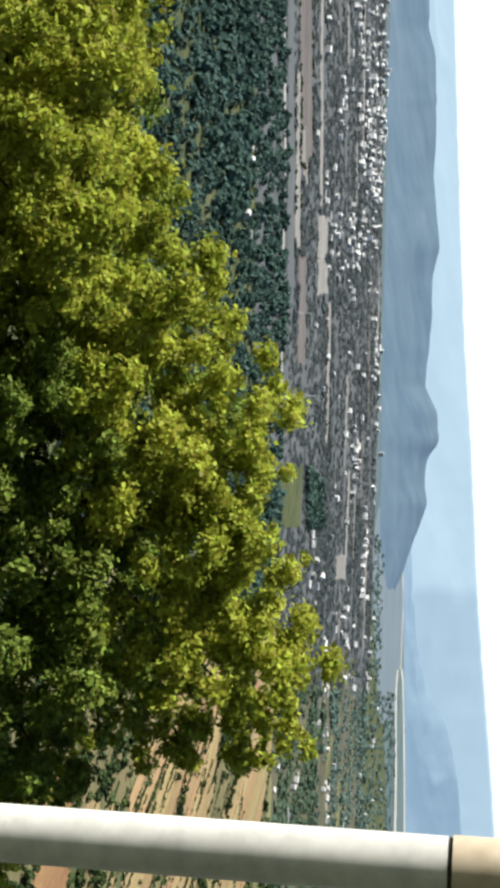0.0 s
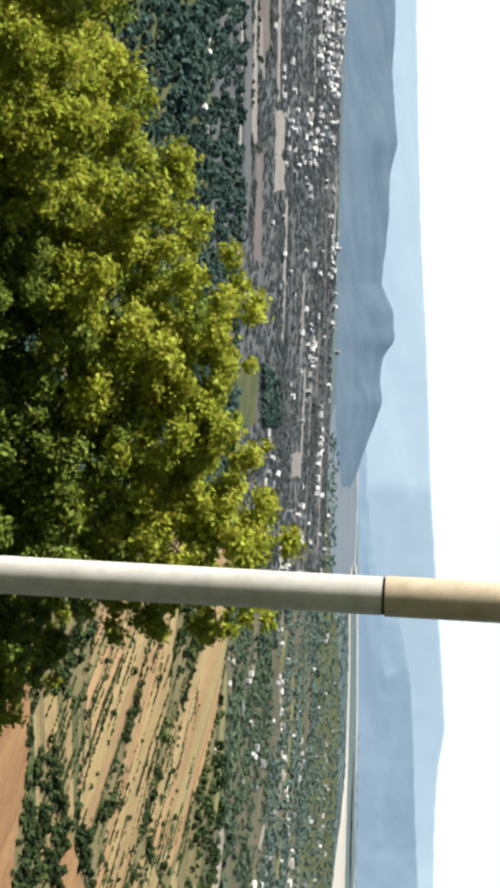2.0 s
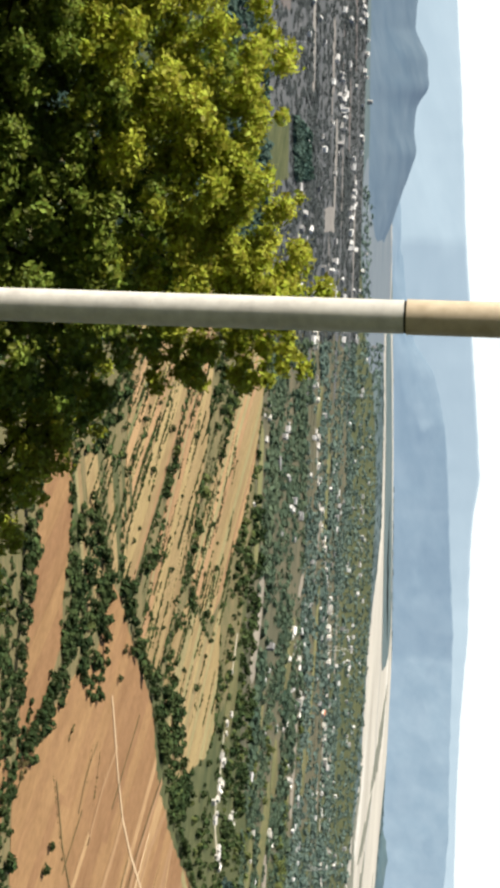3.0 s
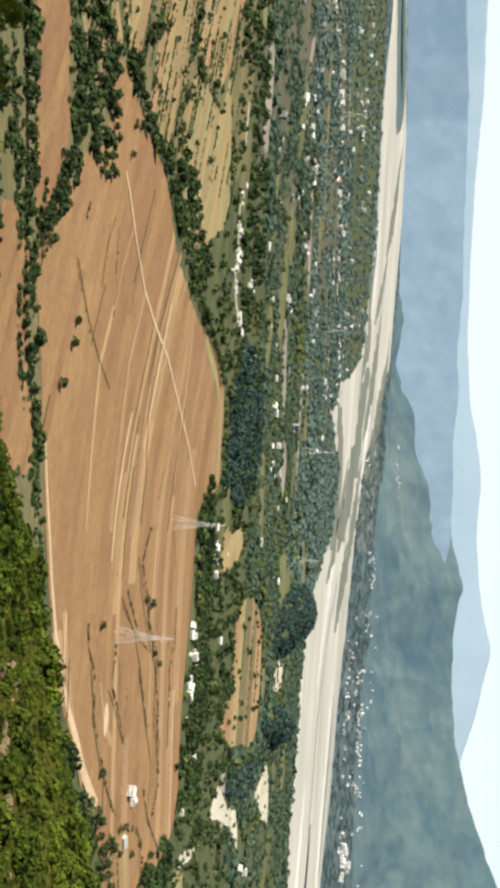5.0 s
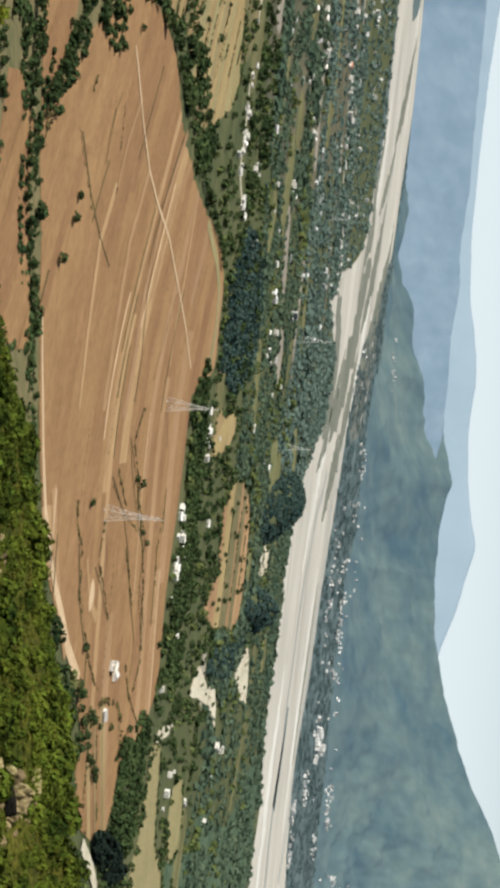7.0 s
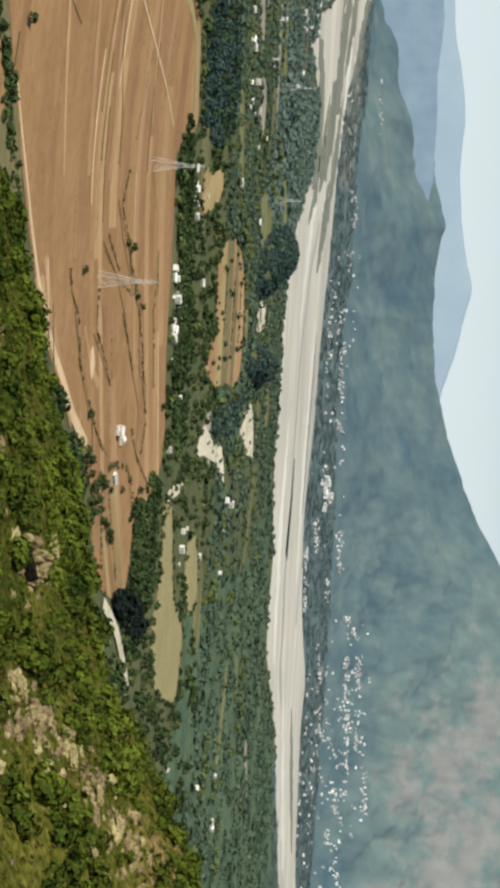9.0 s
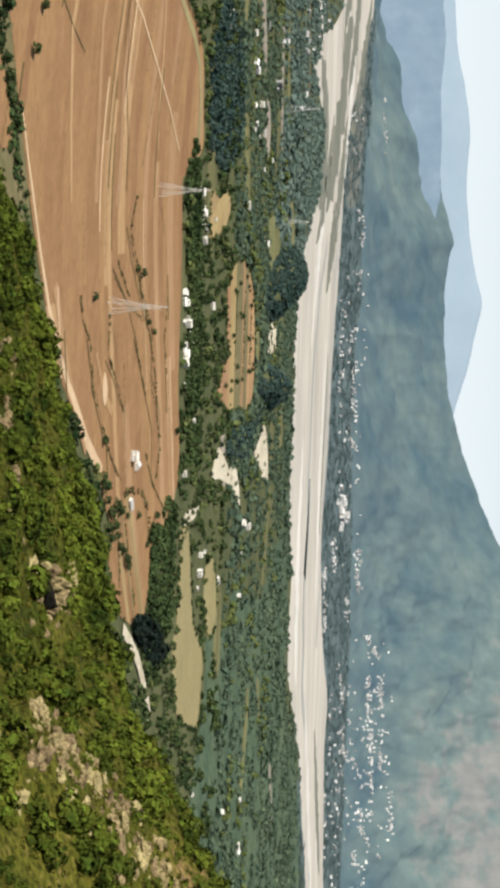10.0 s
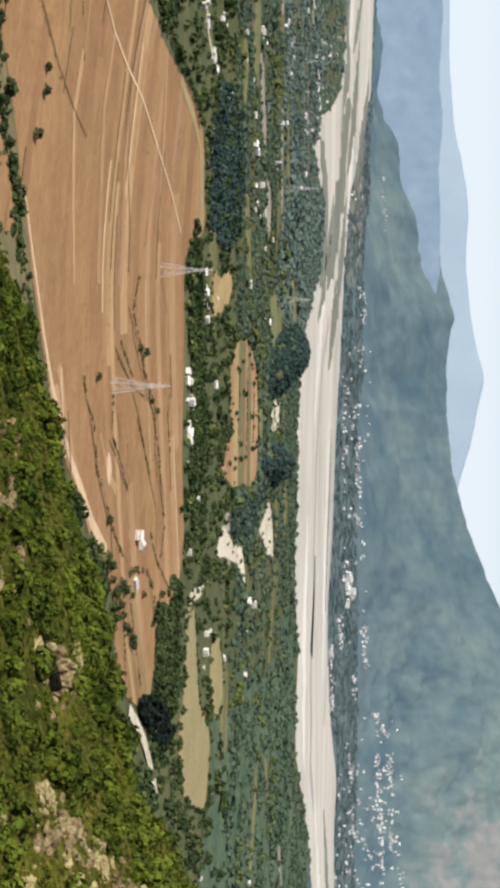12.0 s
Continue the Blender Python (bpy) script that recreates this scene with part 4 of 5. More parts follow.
           [(-25.2, -15.4, 16, .5), (-23.4, -15.8, 16, .5), (-21.6, -17, 16, .45), (-23.6, -17.0, 16, .6), (-21.5, -18.2, 16, .6), (-19, -18.8, 16, .55), (-16.6, -19.2, 16, .5), (-14.3, -19.6, 16, .5), (-22.5, -20, 15.6, .7), (-18.5, -21, 15.6, .7), (-15, -21.6, 15.6, .6)],
           30000, 0.036, M["leaf"], 3)


# ---------------------------------------------------------------- valley vegetation
rng = np.random.default_rng(7)


def crown_template(k, spread, flat, seed, up=0.0):
    """A crown of k leafy sprays, one unit in radius, standing on the origin."""
    g = np.random.default_rng(seed)
    v = g.normal(size=(k, 3))
    v /= np.linalg.norm(v, axis=1)[:, None]
    v[:, 2] = np.abs(v[:, 2]) * 1.25 - 0.35
    lob = 0.72 + 0.35 * np.sin(3 * np.arctan2(v[:, 1], v[:, 0]) + seed) * np.cos(2.5 * v[:, 2] + seed)
    p = v * lob[:, None] * np.array([1, 1, flat])
    nrm = v + g.normal(size=(k, 3)) * 0.45 + np.array([0, 0, up])
    nrm /= np.linalg.norm(nrm, axis=1)[:, None]
    a = np.cross(nrm, g.normal(size=(k, 3)))
    a /= np.linalg.norm(a, axis=1)[:, None]
    b = np.cross(nrm, a)
    s = spread * g.uniform(0.7, 1.3, (k, 1))
    q = np.stack([p - a * s - b * s * 0.7, p + a * s * 0.8 - b * s, p + a * s + b * s * 0.6, p - a * s * 0.7 + b * s], 1)
    q[..., 2] += 0.45 * flat
    return q


def planted(name, label, category, x, y, z, size, templates, material, tall=(0.8, 1.3)):
    """Many plants as one mesh of stuff."""
    x, y, z, size = (np.asarray(q, float) for q in (x, y, z, size))
    which = rng.integers(0, len(templates), len(x))
    out = []
    for i, tpl in enumerate(templates):
        m = which == i
        n = m.sum()
        if n == 0:
            continue
        th = rng.uniform(0, 2 * np.pi, n)
        c, s = np.cos(th)[:, None, None], np.sin(th)[:, None, None]
        sz = size[m][:, None, None]
        q = np.empty((n, *tpl.shape), np.float32)
        q[..., 0] = (tpl[..., 0] * c - tpl[..., 1] * s) * sz + x[m][:, None, None]
        q[..., 1] = (tpl[..., 0] * s + tpl[..., 1] * c) * sz + y[m][:, None, None]
        q[..., 2] = tpl[..., 2] * sz * rng.uniform(*tall, n)[:, None, None] + z[m][:, None, None]
        out.append(q.reshape(-1, 4, 3))
    return tagged(quads(name, np.concatenate(out), material), label, category, kind="stuff")


def near_line(x, y, line, w):
    hit = np.zeros(len(x), bool)
    for (ax, ay), (bx, by) in zip(line[:-1], line[1:]):
        t = np.clip(((x - ax) * (bx - ax) + (y - ay) * (by - ay)) / ((bx - ax) ** 2 + (by - ay) ** 2), 0, 1)
        hit |= np.hypot(x - ax - t * (bx - ax), y - ay - t * (by - ay)) < w
    return hit


def fan(count, az, r):
    """Random places in a sector, evenly over its ground."""
    a = np.radians(rng.uniform(*az, count))
    d = np.sqrt(rng.uniform(r[0] ** 2, r[1] ** 2, count))
    return np.sin(a) * d, np.cos(a) * d


def waves(x, y, s, seed):
    """Smooth patchiness between 0 and 1."""
    v = np.sin(x / s + 2.1 * np.sin(y / s * 0.7 + seed)) + np.sin(y / s * 1.3 + 1.7 * np.sin(x / s * 0.6 + 2 * seed)) + 0.6 * np.sin((x + y) / s * 2.3 + seed)
    return np.clip(v / 5.2 + 0.5, 0, 1)


def free(x, y, edge=0.0):
    """Ground that is not field, river, bare earth, road or hillside."""
    ok = ~inside(RIVER, x, y)
    for f in FIELDS + BARE:
        ok &= ~inside(f, x, y)
    for l in LANES:
        ok &= ~near_line(x, y, l, 8)
    ok &= hill_z(x, y) < 0.5
    return ok


HOUSES = [(-463, 1648), (-407, 1763), (-472, 2105), (-434, 2200), (-306, 1772), (-228, 1596), (-132, 1360), (-191, 1205), (-213, 1226), (-274, 1251), (-346, 1641), (-61, 1542), (-133, 1537), (-195, 1306), (-359, 2111), (-427, 2396), (35, 1209), (49, 1201), (46, 1276), (103, 1120), (118, 1138), (138, 1160), (145, 1127), (157, 1140), (120, 1264), (204, 1163),
          (380, 1309), (331, 1230), (-64, 1588), (-35, 1616), (187, 925), (196, 938), (217, 917), (239, 1120), (207, 1185), (378, 1310), (327, 1204), (733, 1478), (720, 1462), (626, 1346), (532, 1174), (-550, 1290), (-470, 1255)]
wood_templates = [crown_template(22, 0.34, 1.0, 31 + i, 0.4) for i in range(5)]
canopy_templates = [crown_template(12, 0.46, 0.9, 131 + i, 0.9) for i in range(7)]
far_templates = [crown_template(8, 0.5, 0.9, 61 + i, 0.5) for i in range(4)]

# woods between the fields and the river
x, y = fan(92000, (-61, 36), (640, 2450))
r, az = np.hypot(x, y), np.degrees(np.arctan2(x, y))
d = 0.25 + 0.75 * waves(x, y, 60, 1.0)
d = np.where((az > -29) & (r < 1230), 0.14 + 0.5 * (waves(x, y, 22, 3.0) > 0.55), d)
d = np.where((az > -34) & (az < -8) & (r < 790), 0.05 + 0.5 * (waves(x, y, 14, 2.0) > 0.66), d)
d = np.where((az > 12) & (r > 1150), 0.10 + 0.62 * (waves(x, y, 19, 6.0) > 0.5), d)
d = np.where((az > 19) & (r < 1300), 0.75, d)
d = np.where((az > -6) & (az < 13) & (r > 1115) & (r < 1450), 0.55 + 0.45 * d, d)
d = np.where((az < -29) & (r < 1335), 0.8 + 0.2 * d, d)
d = np.where((az < -27) & (r > 1335), 0.45 * d + np.where(r < 1750, 0.55, 0.4), d)
d = np.where((r > 1400) & (az > -27) & (az < 12), 0.36 + 0.64 * d, d)
d = np.where((r > 1380) & (az > -27) & (az < -8), 0.12 + 0.88 * np.clip(waves(az * 22, r * 0.55, 26, 2.0) * 2.6 - 0.7, 0, 1), d)
keep = (rng.uniform(size=len(x)) < d * np.where(r > 1400, 0.8, 0.55)) & free(x, y)
for hx, hy in HOUSES:
    keep &= ~((np.abs(x - hx) < 5) & (y - hy < 6) & (y - hy > -18))
x, y, r, az = x[keep], y[keep], r[keep], az[keep]
size = np.where(r > 1400, 1.22, 1.0) * rng.uniform(2.4, 4.6, len(x)) * np.where(waves(x, y, 90, 5.0) > 0.6, 1.25, 0.9)
size = size * np.where((az < -29) & (r < 1335), 1.35, 1.0)
near = (r < 1400) & ~((az < -27) & (r > 1335))
light = ((rng.uniform(size=len(x)) < 0.16) & (r < 1350) & (az > -29)) | ((rng.uniform(size=len(x)) < 0.3) & (waves(x, y, 34, 4.0) > 0.58) & (r >= 1350) & (r < 1850) & (az > -12))
planted("woodland", "lighter green trees among the valley woods", "woodland", x[light], y[light], np.zeros(light.sum()), size[light] * 0.9, wood_templates, M["wood_light"])
x, y, r, az, size, near = (q[~light] for q in (x, y, r, az, size, near))
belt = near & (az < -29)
planted("woodland", "belt of trees before the town, haze tinted blue-green into their colour", "woodland", x[belt], y[belt], np.zeros(belt.sum()), size[belt], wood_templates, M["wood_belt"])
near &= ~belt
planted("woodland", "dense dark green trees and groves of the valley", "woodland", x[near], y[near], np.zeros(near.sum()), size[near], wood_templates, M["wood"])
near |= belt
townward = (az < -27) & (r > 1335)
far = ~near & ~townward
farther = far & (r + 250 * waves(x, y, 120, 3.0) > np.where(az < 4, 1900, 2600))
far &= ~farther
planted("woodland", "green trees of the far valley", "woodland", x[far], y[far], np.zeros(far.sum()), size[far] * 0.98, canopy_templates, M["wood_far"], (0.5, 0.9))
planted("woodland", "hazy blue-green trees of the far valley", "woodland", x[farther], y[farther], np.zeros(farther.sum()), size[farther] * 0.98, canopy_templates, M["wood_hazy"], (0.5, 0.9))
planted("woodland", "trees among the town's houses, haze greyed into their colour", "woodland", x[townward], y[townward], np.zeros(townward.sum()), size[townward] * 0.98, canopy_templates, M["wood_town"], (0.22, 0.42))

# thickets between the small fields at the hill's foot
x, y = fan(7000, (-36, -6), (520, 790))
keep = free(x, y) & (rng.uniform(size=len(x)) < 0.04 + 0.66 * (waves(x, y, 9, 7.0) > 0.62))
x, y = x[keep], y[keep]
planted("thicket", "dark green thickets between small fields", "thicket", x, y, np.zeros(len(x)), rng.uniform(1.3, 3.0, len(x)), wood_templates, M["wood"])

# plain beyond the woods
x, y = (np.concatenate(q) for q in zip(fan(24000, (-61, 38), (2450, 4300)), fan(3000, (-8, 34), (2500, 4000))))
keep = free(x, y) & (rng.uniform(size=len(x)) < 0.55 + 0.45 * waves(x, y, 110, 2.0)) & ((np.degrees(np.arctan2(x, y)) > -27) | ((np.degrees(np.arctan2(x, y)) > -33) & (np.hypot(x, y) < 2700)))
x, y = x[keep], y[keep]
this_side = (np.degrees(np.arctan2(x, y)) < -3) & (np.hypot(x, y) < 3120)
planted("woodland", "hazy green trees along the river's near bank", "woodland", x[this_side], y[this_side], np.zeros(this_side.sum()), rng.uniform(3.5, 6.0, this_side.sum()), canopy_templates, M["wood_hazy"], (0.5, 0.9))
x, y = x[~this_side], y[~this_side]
planted("woodland", "trees on the far plain, haze tinted into their colour", "woodland", x, y, np.zeros(len(x)), rng.uniform(5.0, 11.0, len(x)), far_templates, M["wood_plain"], (0.1, 0.2))

# scrub on the near hillside, thin round the outcrops
def on_hill(az, el):
    for d in np.arange(100, 330, 1.0):
        x, y, _ = polar(az, d)
        if EYE + d * math.tan(radians(el)) <= float(hill_z(x, y)):
            return x, y
    return polar(az, 280)[:2]


ROCKS = [(17.0, -14.7, 2.6), (16.4, -15.3, 2.4), (17.9, -14.3, 2.2), (8.1, -16.4, 1.8), (9.0, -17.2, 2.4), (10.3, -16.8, 2.2), (11.7, -16.9, 2.0), (13.5, -16.2, 2.0), (22.3, -14.8, 2.2), (28.1, -9.6, 1.9), (23.4, -16.4, 2.0), (29.8, -13.2, 1.6), (20.2, -16.8, 2.0), (24.9, -15.1, 1.4)]
ROCKS += [(21.9 + 6.2 * k / 24, -14.75 + 5.9 * k / 24 + 0.35 * math.sin(k * 2.1), 1.7 + 0.6 * math.sin(k * 1.7)) for k in range(25)]
ROCK_SPOTS = [(*on_hill(az, el), sz) for az, el, sz in ROCKS]

scrub_templates = [crown_template(120, 0.135, 0.85, 91 + i, 0.2) for i in range(6)]
x, y = fan(11500, (-14, 33), (95, 312))
w = 0.55 * waves(x, y, 5, 4.0) + 0.45 * waves(x, y, 14, 2.0)
keep = rng.uniform(size=len(x)) < np.clip((w - 0.36) * 2.6, 0.25, 0.75)
for rx, ry, sz in ROCK_SPOTS:
    keep &= ~((np.abs(x - rx) < sz * 1.7) & (np.abs(y - ry) < sz * 3.2) & (rng.uniform(size=len(x)) < 0.62))
x, y = x[keep], y[keep]
planted("hillside_scrub", "dense green scrub bushes on the dry hillside", "scrub", x, y, hill_z(x, y) - 0.2, (0.5 + 2.4 * rng.uniform(0, 1, len(x)) ** 1.7) * (0.5 + 0.95 * waves(x, y, 9, 8.0)), scrub_templates, M["scrub"])


x, y = fan(11000, (-14, 33), (90, 312))
keep = rng.uniform(size=len(x)) < 0.35 + 0.65 * waves(x, y, 5, 2.0)
x, y = x[keep], y[keep]
tuft_templates = [crown_template(14, 0.3, 0.6, 191 + i) for i in range(5)]
planted("hillside_tufts", "tufts of dry yellow-green grass between the bushes", "grass", x, y, hill_z(x, y) - 0.1, rng.uniform(0.25, 0.8, len(x)), tuft_templates, M["tuft"])


# ---------------------------------------------------------------- single trees and hedges
def valley_tree(seed, size):
    """One tree as a thing: a short trunk and a leafy crown."""
    t = new("tree")
    bm = bmesh.new()
    tube(bm, (0, 0, -0.3), (0.1 * size, 0, size * 0.7), 0.09 * size, 0.05 * size, 7)
    tube(bm, (0.1 * size, 0, size * 0.65), (-0.3 * size, 0.2 * size, size * 1.1), 0.045 * size, 0.02 * size, 5)
    part("trunk", bm, M["bark"], t)
    q = crown_template(110, 0.17, 0.95, seed) * size
    q[..., 2] += size * 0.32
    quads("crown", q, M["wood"], t)
    return t


TREE_SPOTS = [(161, 840), (182, 836), (213, 882), (208, 870), (222, 905), (230, 940), (-177, 733), (-174, 774), (-170, 752), (-87, 721), (-75, 716), (70, 953), (113, 993), (74, 819), (198, 1084), (-53, 698), (104, 975), (66, 938)]
masters = [tagged(valley_tree(200 + i, 3.0 + 0.4 * i), "round dark green tree standing in the fields", "tree", group="field trees") for i in range(4)]


def tree_at(i, x, y, scale):
    base = masters[i % 4]
    if i < 4:
        base.matrix_basis = pose(x, y, 0, 0, 0, 40 * i)
        return
    t = copy_thing(base, pose(x, y, 0, 0, 0, (i * 77) % 360))
    t.scale = (scale, scale, scale)


rnd = random.Random(5)
spots = [(x, y, 0.8) for x, y in TREE_SPOTS]
for _ in range(34):
    spots.append((rnd.uniform(110, 215), rnd.uniform(1330, 1560), rnd.uniform(0.5, 0.9)))
for line, gap, sc in (([(-187, 712), (-173, 697), (-152, 678), (-135, 662), (-117, 645)], 5.5, 0.95), ([(-225, 596), (-195, 607), (-175, 616), (-139, 623), (-107, 628), (-74, 632), (-40, 655), (-8, 672)], 6.5, 0.85),
                      ([(-262, 700), (-244, 740), (-236, 765)], 6.5, 1.0), ([(-215, 740), (-205, 770), (-190, 785)], 5.5, 1.0), ([(-250, 800), (-226, 850), (-216, 905), (-190, 955)], 8, 1.0), ([(-155, 1030), (-128, 1120), (-95, 1195)], 10, 1.1),
                      ([(190, 840), (235, 880), (262, 915)], 9, 1.0), ([(245, 1000), (262, 960)], 8, 0.9)):
    for (ax, ay), (bx, by) in zip(line[:-1], line[1:]):
        k = max(1, int(math.hypot(bx - ax, by - ay) / gap))
        spots += [(ax + (bx - ax) * (i + rnd.uniform(-.3, .3)) / k, ay + (by - ay) * (i + rnd.uniform(-.3, .3)) / k, sc * rnd.uniform(0.7, 1.2)) for i in range(k)]
for i in range(100):
    a, q = rnd.uniform(-28, -13), rnd.uniform(770, 1160)
    spots.append((*polar(a, q)[:2], rnd.uniform(0.35, 0.8)))
for i, (x, y, sc) in enumerate(spots):
    tree_at(i, x, y, sc)

# hedge banks between the strips, and bunds in the ploughed field
hx, hy, hs = [], [], []
for (ax, ay), (bx, by), n, sz in (((-119, 711), (-85, 750), 40, .7), ((-85, 750), (-59, 803), 40, .7), ((41, 913), (67, 940), 34, .8), ((67, 940), (113, 993), 60, 1.0), ((113, 993), (147, 987), 34, .8), ((147, 987), (192, 1023), 50, .8), ((71, 786), (108, 810), 40, .7),
                                  ((108, 810), (166, 848), 50, .7), ((166, 848), (198, 895), 40, .7), ((67, 874), (87, 913), 36, .8), ((87, 913), (102, 961), 36, .8), ((-150, 800), (-120, 800), 30, .8), ((-160, 780), (-128, 778), 30, .7), ((-30, 900), (20, 905), 30, .6), 
                                  ((120, 900), (200, 905), 60, .6), ((110, 1050), (220, 1060), 60, .6), ((-60, 1010), (0, 960), 50, .6), ((-115, 1010), (-60, 975), 40, .6), ((-88, 1100), (-20, 1050), 50, .6), ((0, 860), (60, 850), 40, .6), ((20, 800), (70, 795), 40, .5)):
    t = np.linspace(0, 1, n)
    hx.append(ax + (bx - ax) * t + rng.normal(0, 0.5, n))
    hy.append(ay + (by - ay) * t + rng.normal(0, 0.5, n))
    hs.append(sz * rng.uniform(0.5, 1.2, n))
for line in ([(19, 942), (41, 921), (65, 945), (82, 952), (109, 980), (144, 1003), (176, 1011), (199, 1021), (220, 1005)], [(111, 931), (130, 949), (152, 968)], [(114, 858), (135, 883), (153, 898)], [(71, 790), (86, 794), (98, 810), (104, 813)], [(111, 816), (125, 814), (139, 826)],
             [(59, 885), (82, 916)], [(152, 840), (174, 860), (191, 881)], [(195, 971), (219, 992), (247, 1035)], [(95, 1050), (123, 1038), (150, 1045)], [(88, 861), (109, 857)], [(169, 800), (201, 842), (223, 867)],
             [(-182, 704), (-148, 681), (-115, 662), (-93, 640)], [(-254, 660), (-230, 677), (-206, 695), (-191, 707)], [(-161, 603), (-123, 623), (-107, 629), (-74, 632), (-40, 652), (-8, 668)], [(-158, 596), (-110, 618), (-60, 628), (-20, 655), (20, 676)], [(-190, 590), (-150, 604), (-120, 616)], [(-152, 655), (-100, 640), (-60, 655), (-10, 668), (40, 690)], [(220, 961), (259, 982)], [(222, 900), (290, 930)], [(215, 880), (270, 885)], [(120, 1420), (190, 1408)], [(125, 1480), (215, 1466)], [(140, 1535), (205, 1520)]):
    wild = line[0][0] < -150
    for (ax, ay), (bx, by) in zip(line[:-1], line[1:]):
        n = int(math.hypot(bx - ax, by - ay) / (1.3 if wild else 0.9))
        t = rng.uniform(0, 1, n)
        if wild:
            t = t[waves(ax + (bx - ax) * t, ay + (by - ay) * t, 4, 3.0) > 0.42]
            n = len(t)
        hx.append(ax + (bx - ax) * t + rng.normal(0, 1.6 if wild else 0.4, n))
        hy.append(ay + (by - ay) * t + rng.normal(0, 1.6 if wild else 0.6, n))
        hs.append(rng.uniform(0.9, 2.2, n) if wild else rng.uniform(0.5, 1.45, n))
for i in range(260):
    a, q, turn = rng.uniform(-28.5, -12.5), rng.uniform(760, 1220), radians(rng.uniform(145, 160))
    ln, n = rng.uniform(15, 70), 0
    n = int(ln / 1.6)
    t = np.linspace(-.5, .5, n) * ln
    cx, cy, _ = polar(a, q)
    hx.append(cx + np.cos(turn) * t + rng.normal(0, 0.5, n))
    hy.append(cy + np.sin(turn) * t + rng.normal(0, 0.5, n))
    hs.append(rng.uniform(0.5, 1.7, n) * rng.uniform(0.6, 1.2))
for f in FIELDS[1:15]:
    o = np.array(f)
    for (ax, ay), (bx, by) in zip(o, np.roll(o, -1, 0)):
        n = int(math.hypot(bx - ax, by - ay) / 3.2)
        if n < 1:
            continue
        t = rng.uniform(0, 1, n)
        sel = rng.uniform(size=n) < 0.25 + 0.75 * (waves(ax + (bx - ax) * t, ay + (by - ay) * t, 14, 1.0) > 0.45)
        hx.append((ax + (bx - ax) * t + rng.normal(0, 1.5, n))[sel])
        hy.append((ay + (by - ay) * t + rng.normal(0, 1.5, n))[sel])
        hs.append(rng.uniform(0.9, 2.8, n)[sel])
for o in BARE[:4]:
    (x0, y0), (x1, y1) = np.min(o, 0) - 6, np.max(o, 0) + 6
    hx.append(rng.uniform(x0, x1, 70))
    hy.append(rng.uniform(y0, y1, 70))
    hs.append(0.6 + 2.4 * rng.uniform(0, 1, 70) ** 2)
hx, hy, hs = (np.concatenate(q) for q in (hx, hy, hs))
ok = ~(inside(MAIN, hx, hy) & (hx < -150))
ploughed = ok & inside(MAIN, hx, hy)
ok &= ~ploughed
planted("hedges", "low dark hedges and grassy banks between field strips", "hedge", hx[ok], hy[ok], np.zeros(ok.sum()) + 0.2, hs[ok], far_templates, M["wood"], (0.5, 1.0))
planted("hedges", "brown weeds on the bunds of the ploughed field", "hedge", hx[ploughed], hy[ploughed], np.zeros(ploughed.sum()) + 0.2, hs[ploughed], far_templates, M["weeds"], (0.4, 0.8))


# dense groves, darker and taller than the woods
def grove(outline, n, size, label, leaves="wood"):
    o = np.array(outline)
    x, y = rng.uniform(o[:, 0].min(), o[:, 0].max(), n * 3), rng.uniform(o[:, 1].min(), o[:, 1].max(), n * 3)
    m = inside(outline, x, y)
    x, y = x[m][:n], y[m][:n]
    planted("grove", label, "grove", x, y, np.zeros(len(x)), rng.uniform(0.8, 1.25, len(x)) * size, wood_templates, M[leaves])


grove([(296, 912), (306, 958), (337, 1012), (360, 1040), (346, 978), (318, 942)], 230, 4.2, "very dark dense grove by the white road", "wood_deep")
grove([(238, 1040), (268, 1004), (285, 1070), (262, 1098)], 60, 2.8, "small trees at the field's corner")
grove([(240, 975), (277, 1064), (339, 1064), (350, 1045), (312, 976), (270, 985)], 230, 3.6, "grove of dark trees beside the meadow")
grove([(-240, 965), (-205, 940), (-180, 970), (-150, 1050), (-170, 1080), (-215, 1030)], 110, 3.8, "grove of dark trees at the field's edge")
grove([(-262, 690), (-232, 682), (-205, 694), (-180, 690), (-188, 725), (-198, 758), (-215, 775), (-236, 765), (-255, 730)], 95, 3.0, "grove of dark trees between the fields")
grove([(10, 1118), (90, 1135), (235, 1132), (240, 1190), (130, 1200), (20, 1190), (-20, 1160)], 380, 3.4, "belt of dark trees behind the field")
grove([(-884, 1239), (-949, 1352), (-921, 1403), (-848, 1293)], 260, 4.6, "dark grove beyond the near trees", "wood_belt")
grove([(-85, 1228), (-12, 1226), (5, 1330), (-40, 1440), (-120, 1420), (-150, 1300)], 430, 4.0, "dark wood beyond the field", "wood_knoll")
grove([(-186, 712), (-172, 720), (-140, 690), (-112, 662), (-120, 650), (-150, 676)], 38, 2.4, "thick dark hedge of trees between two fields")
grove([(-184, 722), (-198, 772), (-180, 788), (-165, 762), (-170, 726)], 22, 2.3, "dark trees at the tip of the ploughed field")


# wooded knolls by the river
grove([(262, 1639), (282, 1565), (299, 1495), (269, 1351), (250, 1368), (261, 1515)], 130, 3.6, "trees running down from a knoll, shade put into their colour", "wood_knoll")


def knoll(cx, cy, rx, ry, h, turn, label):
    k, m = 16, 36
    pts = np.zeros((k, m, 3))
    for i in range(k):
        for j in range(m):
            s, a = i / (k - 1), 2 * math.pi * j / m
            px, py = rx * s * math.cos(a), ry * s * math.sin(a)
            c, q = math.cos(radians(turn)), math.sin(radians(turn))
